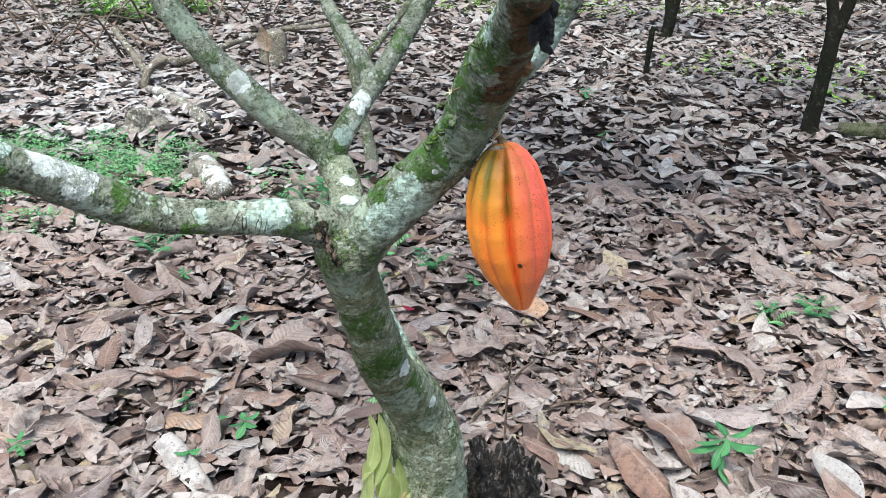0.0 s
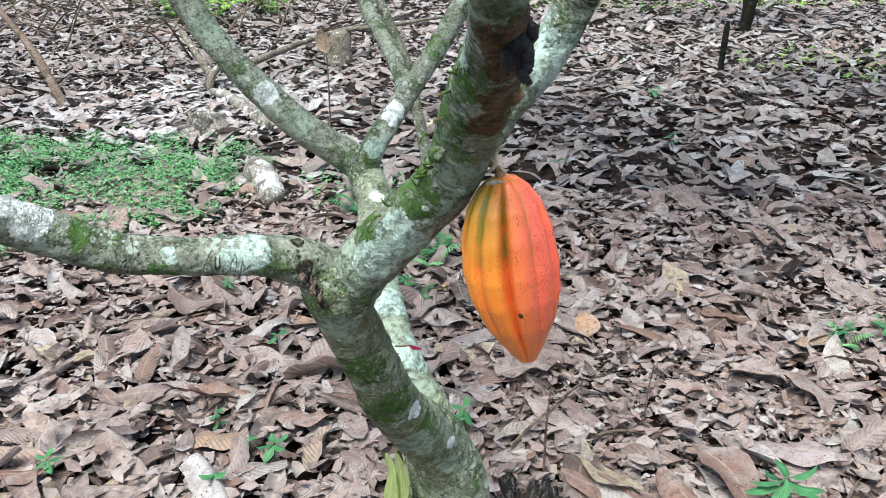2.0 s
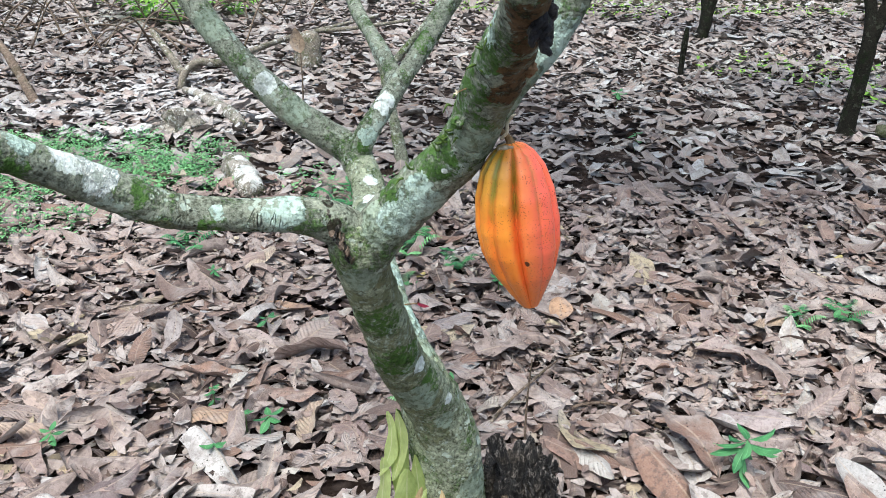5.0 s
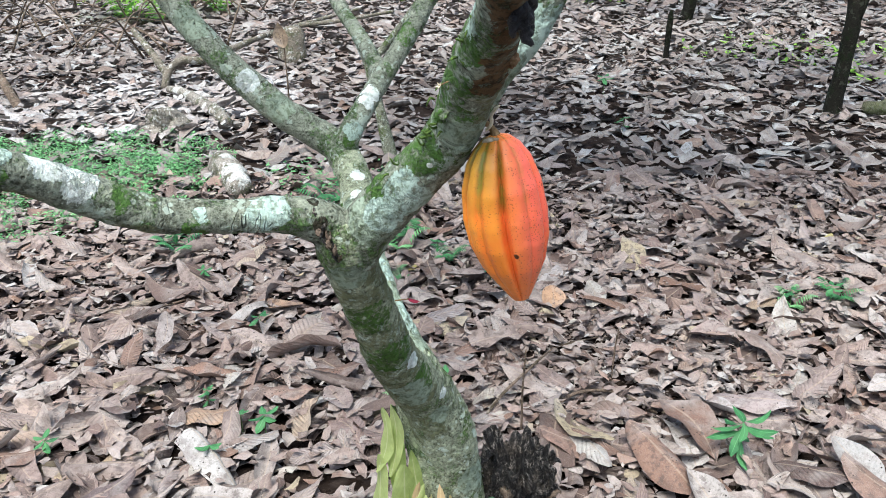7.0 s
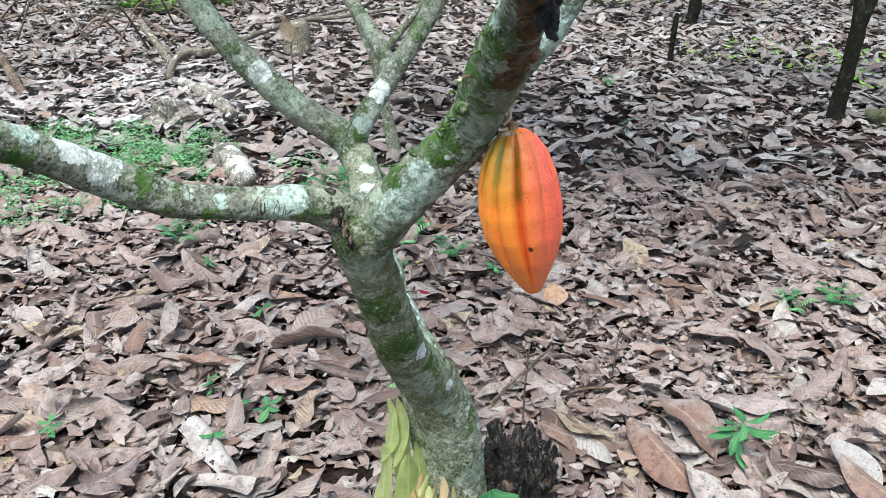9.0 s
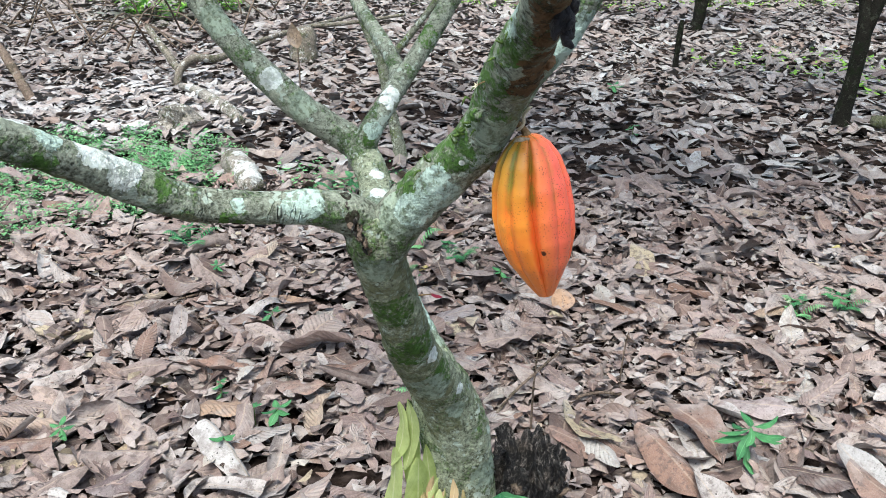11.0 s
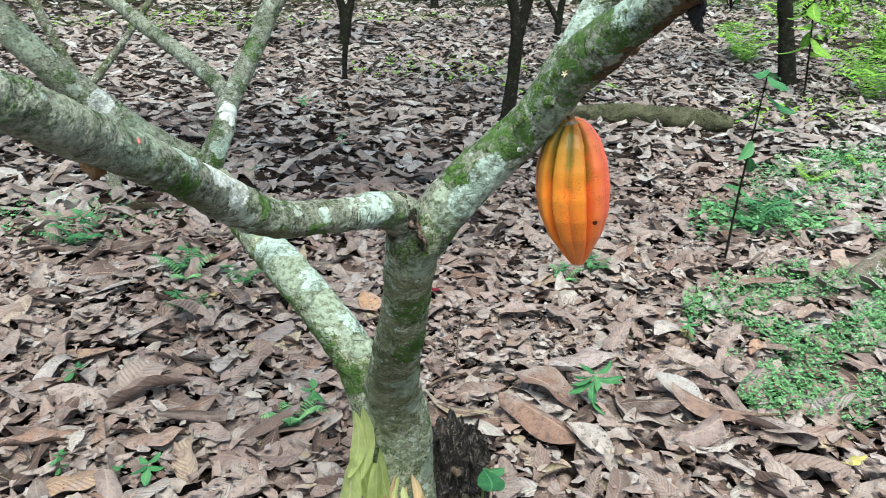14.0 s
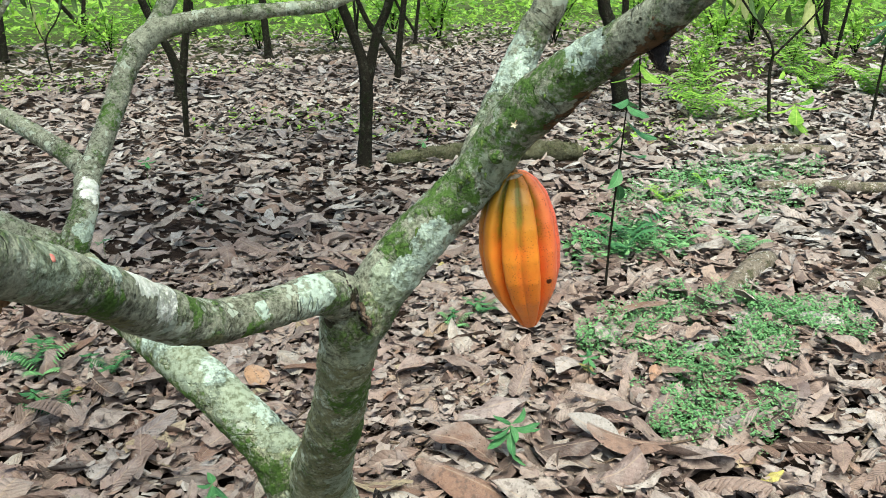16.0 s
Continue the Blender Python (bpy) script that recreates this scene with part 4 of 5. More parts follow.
def mummified_fruit():
    ob = thing("withered_pod", (0.112, -0.345, 1.012), "shrivelled black rotten pod stuck on the limb", "withered pod")
    rng = random.Random(4)
    for n in range(7):
        x, y, z = rng.uniform(-0.004, 0.012), rng.uniform(-0.012, 0.006), rng.uniform(-0.012, 0.012)
        pts = [(x - 0.004, y, z + 0.01, 0.003), (x, y, z + 0.003, 0.0065), (x + rng.uniform(-0.004, 0.006), y, z - 0.006, 0.005), (x + rng.uniform(-0.003, 0.009), y + rng.uniform(-0.005, 0.005), z - 0.016, 0.0015)]
        v, f = tube(pts, 12, 0.002, 0.5, rng.random() * 9, 130)
        part("shrivel", mesh_of("shrivel", v, f, MUMMY), ob)


mummified_fruit()


def petal_sheet(length, width, lift):
    """A small cupped petal from the origin along x."""
    us = np.linspace(0, 1, 6)
    return [(u * length, side * width * math.sin(math.pi * min(0.97, u * 0.9 + 0.08)), lift * u * u + 0.12 * width * abs(side)) for u in us for side in (-1, 0, 1)], sheet_faces(6, 3)


def small_growths():
    """Flower, bud, dried cushion and stalk stub that sit on the limbs."""
    white = make_plain("flower_white", (0.4, 0.33, 0.22), (0.66, 0.6, 0.46), 200, 0.6, 0.3, 0.001)
    pink = make_plain("bud_pink", (0.4, 0.1, 0.09), (0.58, 0.24, 0.2), 150, 0.5, 0.3, 0.001)
    flower = thing("cacao_flower", (0.051, -0.241, 0.935), "tiny cream star-shaped cacao flower on the mossy limb", "flower")
    v, f = tube(((0.014, 0.012, 0.004, 0.0007), (0.005, 0.004, 0.002, 0.0006), (0, 0, 0, 0.0006)), 6, 0.003, 0.05, 2)
    part("flower_stalk", mesh_of("flower_stalk", v, f, STALK), flower)
    for n in range(5):
        v, f = petal_sheet(0.0038, 0.0008, 0.002)
        petal = part("petal", mesh_of("petal", v, f, white), flower)
        petal.matrix_local = pose(0, 0, 0, 60, 0, -50) @ pose(0, 0, 0, 0, 0, 72 * n)
    bud = thing("pink_bud", (-0.373, -0.345, 0.919), "pink flower bud on a white lichen spot", "bud")
    bm = bmesh.new()
    bmesh.ops.create_icosphere(bm, subdivisions=3, radius=0.0026)
    for q in bm.verts:
        q.co = Vector((q.co.x, q.co.y, q.co.z * (1.35 if q.co.z > 0 else 1.0))) * (1 + 0.15 * noise.noise(q.co * 400))
    me = bpy.data.meshes.new("bud_scales")
    bm.to_mesh(me)
    bm.free()
    me.polygons.foreach_set("use_smooth", np.ones(len(me.polygons), dtype=bool))
    me.materials.append(pink)
    part("bud_scales", me, bud)
    dried = thing("dried_cushion", (-0.405, -0.335, 0.9), "small dried brown flower cushion under the limb", "growth")
    for n, (x, y, w) in enumerate(((0, 0, 0.006), (0.006, 0.003, 0.0045), (-0.005, 0.002, 0.004))):
        v, f = tube(((x, y, 0.008, w * 0.8), (x, y, 0.0, w), (x + 0.002, y - 0.002, -0.009 + n * 0.003, w * 0.4)), 10, 0.002, 0.35, n, 120)
        part("dry_scale", mesh_of("dry_scale", v, f, STUB_WOOD), dried)
    stub = thing("pale_stalk", (0.102, -0.192, 0.888), "curved white dry stalk stuck beside the pod", "stalk")
    v, f = tube(((-0.008, 0.004, -0.008, 0.0016), (-0.003, 0.0, -0.001, 0.0018), (-0.003, 0.0, 0.008, 0.0019), (0.001, -0.002, 0.015, 0.0016), (0.005, -0.002, 0.018, 0.0007)), 9, 0.0015, 0.12, 4, 150)
    part("stalk_fibre", mesh_of("stalk_fibre", v, f, white), stub)
    rng = random.Random(23)
    for n in range(46):
        x, y, z, r = LIMB_RIGHT[rng.choice((2, 3, 4, 5))]
        s = rng.uniform(-0.5, 0.5)
        x, y, z = x + 0.03 * s, y - 0.045 * s, z + 0.05 * s
        a = rng.uniform(2.2, 4.4)
        dx, dz = math.cos(a) * r, -math.sin(a) * r
        l = rng.uniform(0.004, 0.01)
        pts = ((x + dx * 0.92, y - 0.35 * r, z + dz * 0.5, 0.0012), (x + dx * 1.08, y - 0.5 * r, z + dz * 0.5 + rng.uniform(-0.002, 0.004), 0.0014), (x + dx * 1.1 - l * 0.4, y - 0.5 * r - l * 0.4, z + dz * 0.5 + rng.uniform(-l, l), 0.0004))
        v, f = tube(about(pts, TREE_BASE), 5, 0.003, 0.4, n, 200)
        part("moss_tuft", mesh_of("moss_tuft", v, f, MOSS_GREEN), limbs["right"])


small_growths()


def flat_leaf(length, ratio, curl, bend, wavy, material, seed, name="leaf", nu=9, nv=5, torn=0.0, ragged=0.0, crumple=0.0):
    rng = np.random.default_rng(seed)
    one = np.ones(1)
    v = leaf_sheets(1, rng, one * length, one * ratio, nu, nv, one * curl, one * bend, one * wavy, one * crumple, torn, ragged)[0].reshape(-1, 3)
    v[:, 0] -= v[:, 0].min()
    return mesh_of(name, v, sheet_faces(nu, nv), material, sheet_uvs(nu, nv))


# young shoots at the foot of the trunk
def shoots():
    ob = thing("young_shoot", (-0.03, 0.16, 0.02), "limp yellow-green young cacao leaves on a basal shoot", "shoot")
    v, f = tube(((0.02, 0.0, 0.0, 0.004), (-0.004, -0.005, 0.15, 0.003), (-0.01, -0.015, 0.3, 0.0025), (-0.016, -0.035, 0.335, 0.0015)), 8, 0.01, 0.1, 3)
    part("stem", mesh_of("stem", v, f, STEM_GREEN), ob)
    for n, (x, y, z, yaw, tilt, roll, size, ratio) in enumerate(((-0.012, -0.03, 0.335, 250, 84, 8, 0.13, 0.2), (-0.026, -0.03, 0.33, 215, 82, -20, 0.12, 0.22), (-0.004, -0.025, 0.3, 290, 84, 30, 0.17, 0.2), (-0.028, -0.04, 0.25, 230, 84, 5, 0.2, 0.24), (0.0, -0.045, 0.235, 275, 84, -10, 0.2, 0.24), (0.012, -0.03, 0.25, 320, 80, 40, 0.14, 0.18))):
        leaf = part("leaf", flat_leaf(size, ratio, -0.4, 0.45, 0.8, GREEN_YELLOW, 40 + n, nu=15, nv=7, ragged=0.05), ob)
        leaf.matrix_local = pose(x, y, z, roll, tilt, yaw)
    rng = random.Random(12)
    for n in range(13):
        x, y, z = rng.uniform(0.0, 0.075), rng.uniform(-0.085, -0.055), rng.uniform(0.17, 0.225)
        leaf = part("young_leaf", flat_leaf(rng.uniform(0.035, 0.065), 0.3, -0.6, 0.6, 0.8, PEACH_LEAF if n % 3 else GREEN_YELLOW, 140 + n, nu=8, nv=5), ob, "soft peach-coloured new leaf" if n % 3 else "")
        leaf.matrix_local = pose(x, y, z, rng.uniform(-30, 30), rng.uniform(30, 85), rng.uniform(190, 350))
    two = thing("seedling", (0.1, -0.02, 0.02), "broad green leaf on a thin stem beside the trunk", "seedling", "seedlings")
    v, f = tube(((0, 0, 0, 0.003), (0.004, 0.0, 0.15, 0.0025), (0.0, -0.005, 0.27, 0.002)), 8, 0.02, 0.05, 5)
    part("stem", mesh_of("stem", v, f, STEM_GREEN), two)
    for n, (yaw, tilt, size) in enumerate(((250, -10, 0.07), (20, 20, 0.05))):
        leaf = part("leaf", flat_leaf(size, 0.6, -0.3, 0.5, 0.5, GREEN_SEED, 60 + n), two)
        leaf.matrix_local = pose(0, -0.005, 0.27, 0, tilt, yaw)
    bud = thing("red_flush_leaf", (-0.018, -0.022, 0.612), "tiny wine-red new leaf on the trunk", "new leaf")
    leaf = part("blade", flat_leaf(0.017, 0.35, -0.6, 0.3, 0.3, RED_LEAF, 71), bud)
    leaf.matrix_local = pose(0.016, -0.006, 0.006, 30, 12, -10)
    v, f = tube(((0, 0, 0, 0.0012), (0.018, -0.007, 0.006, 0.0008)), 6, 0.004, 0.05, 6)
    part("stem", mesh_of("stem", v, f, STALK), bud)


shoots()


def rotten_stump():
    ob = thing("rotten_stump", (0.158, 0.215, -0.02), "black rotted stump crumbling beside the trunk", "stump")
    rng = random.Random(9)
    segs, rings = 96, 24
    verts = []
    for i in range(rings):
        h = i / (rings - 1)
        for j in range(segs):
            a = 2 * math.pi * j / segs
            q = Vector((math.cos(a) * 1.7, math.sin(a) * 1.7, h * 2.5))
            r = 0.068 - 0.012 * h + 0.02 * noise.noise(q * 1.6) + 0.014 * noise.noise(Vector((q.x * 5, q.y * 5, q.z * 1.2))) + 0.006 * noise.noise(Vector((q.x * 13, q.y * 13, q.z * 3)))
            top = 0.215 + 0.06 * noise.noise(Vector((math.cos(a) * 2.3, math.sin(a) * 2.3, 7.0))) + 0.022 * noise.noise(Vector((math.cos(a) * 6, math.sin(a) * 6, 2.0)))
            verts.append((math.cos(a) * r, math.sin(a) * r, h * top))
    n = len(verts)
    for i in range(5):
        for j in range(segs):
            a = 2 * math.pi * j / segs
            r = 0.045 * (1 - (i + 1) / 5.5)
            verts.append((math.cos(a) * r, math.sin(a) * r, 0.2 - 0.02 * i + 0.03 * noise.noise(Vector((math.cos(a) * 3, math.sin(a) * 3, i * 1.1)))))
    rings += 5
    faces = [(i * segs + j, i * segs + (j + 1) % segs, (i + 1) * segs + (j + 1) % segs, (i + 1) * segs + j) for i in range(rings - 1) for j in range(segs)]
    part("shell", mesh_of("shell", verts, faces, CHARRED), ob)
    for n in range(150):
        a = rng.uniform(2.6, 7.0)
        r, h = rng.uniform(0.052, 0.07), rng.uniform(0.02, 0.19)
        x, y = math.cos(a) * r, math.sin(a) * r
        if n % 2:
            l, sway, w = rng.uniform(0.02, 0.05), rng.uniform(-0.02, 0.02), rng.choice((0.0014, 0.002, 0.003))
            pts = ((x, y, h, w), (x * 1.14 + sway * 0.5, y * 1.14, h + l * 0.5, w * 1.25), (x * rng.uniform(1.06, 1.2) + sway, y * rng.uniform(1.06, 1.2), h + l * rng.uniform(0.3, 1.0), w * 0.4))
        else:
            l, w, turn = rng.uniform(0.008, 0.02), rng.uniform(0.003, 0.008), rng.uniform(0, 6.28)
            dx, dy, dz = math.cos(turn) * l, math.sin(turn) * l * 0.4, rng.uniform(-0.9, 0.9) * l
            pts = ((x - dx, y - dy, h - dz, w * 0.6), (x * 1.14, y * 1.14, h, w), (x * 1.05 + dx, y * 1.05 + dy, h + dz, w * 0.6))
        v, f = tube(pts, 6, 0.007, 0.8, n, 110)
        part("splinter", mesh_of("splinter", v, f, BARK_STICK if n % 13 == 0 else BARK_LOG if n % 11 == 0 else CHARRED), ob)


rotten_stump()


# ---- fallen wood ----
BARK_PALE = make_bark("white_lichened_log", (0.06, 0.05, 0.04), (0.24, 0.22, 0.19), (0.1, 0.12, 0.05), (0.62, 0.63, 0.6), crusts=(((0.66, 0.67, 0.64), (0.35, 0.35, 0.31), (0.36, 0.46), ((0.19, -0.1, 0.08, 0.06), (0.13, 0.06, 0.1, 0.045), (0.23, -0.18, 0.08, 0.05))),))
def fallen(name, label, category, pts, material, group="", segs=14, step=0.025, rough=0.12, seed=0, side=()):
    base = (pts[0][0], pts[0][1], 0.0)
    ob = thing(name, base, label, category, group)
    v, f = tube(about(pts, base), segs, step, rough, seed, 14)
    part("wood", mesh_of("wood", v, f, material), ob)
    for n, more in enumerate(side):
        v, f = tube(about(more, base), 10, step, rough, seed + n + 1, 14)
        part("side_branch", mesh_of("side_branch", v, f, material), ob)
    return ob


fallen("short_log", "short rotting log with white lichen bands on the litter", "log", ((-1.0, 2.5, 0.04, 0.05), (-0.97, 2.4, 0.05, 0.06), (-0.88, 2.24, 0.045, 0.058), (-0.82, 2.1, 0.04, 0.05)), BARK_PALE, seed=71, segs=22, step=0.012)
fallen("fallen_branch", "pale lichened branch lying on bright litter", "branch", ((-1.72, 3.95, 0.06, 0.022), (-1.58, 3.8, 0.07, 0.028), (-1.4, 3.55, 0.06, 0.034), (-1.28, 3.4, 0.05, 0.036), (-1.17, 3.22, 0.035, 0.03)), BARK_PALE, "fallen branches", seed=91)
fallen("fallen_branch", "crooked brown dead branch propped on the litter", "branch", ((-1.82, 4.15, 0.02, 0.024), (-1.8, 4.2, 0.12, 0.026), (-1.72, 4.25, 0.18, 0.026), (-1.6, 4.3, 0.17, 0.024), (-1.48, 4.55, 0.2, 0.022), (-1.35, 5.0, 0.22, 0.019), (-1.1, 5.6, 0.24, 0.016), (-0.8, 6.1, 0.27, 0.01)), BARK_LOG, "fallen branches", seed=95, side=(((-1.81, 4.2, 0.11, 0.028), (-1.95, 4.35, 0.22, 0.025), (-2.12, 4.55, 0.33, 0.018)), ((-1.2, 5.4, 0.23, 0.02), (-0.9, 5.5, 0.25, 0.017), (-0.5, 5.8, 0.28, 0.012))))
fallen("leaning_stick", "thin dark stick leaning out of the litter", "stick", ((-2.46, 3.6, 0.0, 0.03), (-2.6, 3.75, 0.12, 0.028), (-2.85, 4.0, 0.3, 0.024), (-3.2, 4.3, 0.5, 0.016)), BARK_STICK, seed=101)
log = fallen("mossy_log", "moss-covered log lying behind the pod tree", "log", ((2.2, 3.46, 0.03, 0.03), (2.36, 3.36, 0.04, 0.045), (2.55, 3.26, 0.05, 0.055), (2.8, 3.1, 0.06, 0.06), (3.05, 2.9, 0.055, 0.06), (3.17, 2.8, 0.05, 0.05), (3.2, 2.77, 0.045, 0.02)), make_bark("moss_coat", (0.035, 0.034, 0.022), (0.085, 0.088, 0.055), (0.075, 0.1, 0.035), (0.13, 0.14, 0.1)), "mossy logs", seed=111, rough=0.28, segs=22)
rng = np.random.default_rng(61)
line = glide(about(((2.36, 3.36, 0.04, 0.045), (2.55, 3.26, 0.05, 0.055), (2.8, 3.1, 0.06, 0.06), (3.05, 2.9, 0.055, 0.06), (3.17, 2.8, 0.05, 0.05)), (2.2, 3.46, 0.0)), 0.01)
pick, ang = line[rng.integers(0, len(line), 3000)], rng.uniform(-0.4, 3.6, 3000)
fuzz = leaf_sheets(3000, rng, rng.uniform(0.015, 0.04, 3000), np.full(3000, 0.1), 3, 2, np.full(3000, 0.2), rng.uniform(0.2, 1.2, 3000), np.zeros(3000), np.zeros(3000)).reshape(3000, 6, 3)
fuzz = spin(fuzz, rng.uniform(0, 6.28, 3000), rng.normal(-0.6, 0.5, 3000), rng.normal(0, 0.3, 3000))
fuzz += (pick[:, :3] + np.stack([np.cos(ang) * 0.55, np.cos(ang) * 0.83, np.sin(ang)], -1) * pick[:, 3:] * 1.05)[:, None]
part("moss_fuzz", fast_mesh("moss_fuzz", fuzz, sheet_faces(3, 2), sheet_uvs(3, 2), make_plain("grey_moss", (0.05, 0.052, 0.03), (0.15, 0.15, 0.09), 90, 0.95)), log, "shaggy grey-green moss", kind="stuff")
fallen("fallen_branch", "bare brown branch beside green ground cover", "branch", ((3.3, 1.62, 0.04, 0.022), (3.5, 1.45, 0.045, 0.03), (3.7, 1.22, 0.045, 0.03), (4.1, 0.9, 0.04, 0.025)), BARK_LOG, "fallen branches", seed=121)
fallen("fallen_branch", "short grey-brown log end among leaves", "branch", ((1.82, 0.72, 0.035, 0.03), (2.0, 0.8, 0.04, 0.04), (2.2, 0.86, 0.045, 0.042), (2.3, 0.88, 0.04, 0.038)), BARK_LOG, "fallen branches", seed=131)
fallen("fallen_branch", "mossy brown log further back on the litter", "branch", ((3.95, 2.3, 0.03, 0.03), (4.2, 2.12, 0.04, 0.042), (4.5, 1.9, 0.03, 0.035)), BARK_LOG, "fallen branches", seed=141)
fallen("fallen_branch", "grey-brown branch lying at the green cover's edge", "branch", ((2.3, 0.5, 0.035, 0.03), (2.6, 0.55, 0.04, 0.035), (3.0, 0.5, 0.04, 0.03)), BARK_LOG, "fallen branches", seed=145)
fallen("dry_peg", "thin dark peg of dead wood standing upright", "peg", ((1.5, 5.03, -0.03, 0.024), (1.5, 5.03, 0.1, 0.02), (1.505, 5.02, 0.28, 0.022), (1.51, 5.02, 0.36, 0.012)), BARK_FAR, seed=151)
fallen("short_stump", "low pale broken stump in the litter heap", "stump", ((-1.47, 3.12, -0.02, 0.11), (-1.46, 3.13, 0.04, 0.09), (-1.44, 3.15, 0.1, 0.075), (-1.43, 3.16, 0.13, 0.03)), BARK_PALE, seed=155, rough=0.55, segs=28, step=0.012)
fallen("low_mossy_stump", "low mossy stump behind the dead branch", "stump", ((-1.22, 5.2, -0.02, 0.12), (-1.22, 5.2, 0.08, 0.1), (-1.2, 5.22, 0.2, 0.09), (-1.2, 5.22, 0.25, 0.05)), BARK_LOG, seed=157, rough=0.2, segs=18)
hung = thing("hanging_leaf", (-0.86, 3.3, 0.0), "single tan dead leaf standing on a twig", "dead leaf")
v, f = tube(((0, 0, 0, 0.005), (0.005, 0.0, 0.25, 0.004), (0.0, 0.0, 0.47, 0.003)), 6, 0.03, 0.1, 4)
part("twig", mesh_of("twig", v, f, BARK_STICK), hung)
blade = part("blade", flat_leaf(0.13, 0.6, 0.5, 0.4, 0.5, LEAF_TAN, 93), hung)
blade.matrix_local = pose(-0.02, 0, 0.53, 80, 80, 0)

TWIGS = (((0.27, 0.62, 0.02, 0.006), (0.33, 0.66, 0.035, 0.006), (0.42, 0.66, 0.035, 0.006), (0.5, 0.6, 0.02, 0.005)),
         ((0.1, 0.55, 0.02, 0.006), (0.15, 0.62, 0.05, 0.006), (0.22, 0.72, 0.06, 0.005), (0.3, 0.86, 0.04, 0.004), (0.42, 0.95, 0.02, 0.003)),
         ((0.19, 0.5, 0.0, 0.004), (0.19, 0.5, 0.14, 0.0035), (0.195, 0.5, 0.24, 0.002)),
         ((0.42, 0.74, 0.0, 0.003), (0.425, 0.745, 0.1, 0.003), (0.43, 0.74, 0.16, 0.002)),
         ((0.72, 0.52, 0.02, 0.005), (0.8, 0.45, 0.03, 0.005), (0.86, 0.34, 0.02, 0.004)),
         ((-0.9, 1.05, 0.02, 0.005), (-0.75, 1.15, 0.03, 0.005), (-0.6, 1.3, 0.02, 0.004)),
         ((0.75, 0.3, 0.02, 0.004), (0.9, 0.27, 0.03, 0.005), (1.15, 0.2, 0.02, 0.004)),
         ((1.2, -0.05, 0.02, 0.006), (1.4, 0.0, 0.03, 0.006), (1.6, 0.02, 0.02, 0.005)))
for n, pts in enumerate(TWIGS):
    pts = [(x, y, z, r * 0.65) for x, y, z, r in pts]
    fallen("twig", "thin curved grey-brown dead twig", "twig", pts, BARK_STICK, "fallen twigs", 8, 0.012, 0.15, 160 + n)

# heap of dry sticks and vines at the edge of the plot
rng = random.Random(31)
heap = new("stick_heap")
heap.location = (-3.6, 6.6, 0)
tagged(heap, "tangled heap of thin dry sticks and vines", "stick heap")
for n in range(60):
    x, y, a = rng.uniform(-1.9, 1.9), rng.uniform(-1.6, 2.2), rng.uniform(0, 6.28)
    l = rng.uniform(0.4, 1.1)
    z = rng.uniform(0.0, 0.12)
    pts = ((x, y, z, 0.009), (x + math.cos(a) * l * 0.5, y + math.sin(a) * l * 0.5, z + rng.uniform(0.05, 0.4), 0.007), (x + math.cos(a) * l, y + math.sin(a) * l, z + rng.uniform(0, 0.25), 0.004))
    v, f = tube(pts, 5, 0.08, 0.1, n)
    part("stick", mesh_of("stick", v, f, BARK_STICK), heap)


# ---- thin tree behind, saplings and shrubs ----
slim_tree = lesser_tree("young_cacao_tree", (-0.27, 2.66, 0), [((-0.27, 2.66, -0.03, 0.045), (-0.285, 2.67, 0.08, 0.034), (-0.335, 2.68, 0.32, 0.03), (-0.36, 2.68, 0.45, 0.03), (-0.44, 2.67, 0.65, 0.024), (-0.49, 2.67, 0.8, 0.022), (-0.6, 2.7, 1.3, 0.015), (-0.62, 2.75, 1.8, 0.008)), ((-0.355, 2.68, 0.42, 0.02), (-0.2, 2.685, 0.6, 0.017), (-0.05, 2.69, 0.8, 0.016), (0.2, 2.75, 1.15, 0.012), (0.4, 2.8, 1.6, 0.006))], BARK, "slim mossy young cacao tree with crossing limbs", seed=201, segs=12, step=0.015, slim=0.85)

# Out of view too: added to darken the ground behind this tree.
crown(slim_tree, 200, (0.35, 0.25, 2.15), (0.9, 0.8, 0.45), 78)


def stalked(name, at, height, leaves, material, label, category, group, seed, lean=(0, 0), thick=0.006, droop=25):
    """A thin stem with leaves up its length. leaves: (share of height, yaw, length, ratio)."""
    ob = thing(name, at, label, category, group)
    pts = ((0, 0, -0.01, thick), (lean[0] * 0.3, lean[1] * 0.3, height * 0.4, thick * 0.8), (lean[0] * 0.7, lean[1] * 0.7, height * 0.75, thick * 0.65), (lean[0], lean[1], height, thick * 0.4))
    v, f = tube(pts, 7, max(0.01, height / 20), 0.08, seed)
    part("stem", mesh_of("stem", v, f, STEM_GREEN if height < 0.3 else BARK_FAR), ob)
    for n, (s, yaw, size, ratio) in enumerate(leaves):
        leaf = part("leaf", flat_leaf(size, ratio, -0.4, 0.6, 0.6, material, seed * 7 + n, nu=7, nv=5), ob)
        leaf.matrix_local = pose(lean[0] * s, lean[1] * s, height * s, 8 * (n % 3 - 1), droop - 45 * (s - 0.5) + 11 * (n % 4 - 1.2), yaw)
    return ob


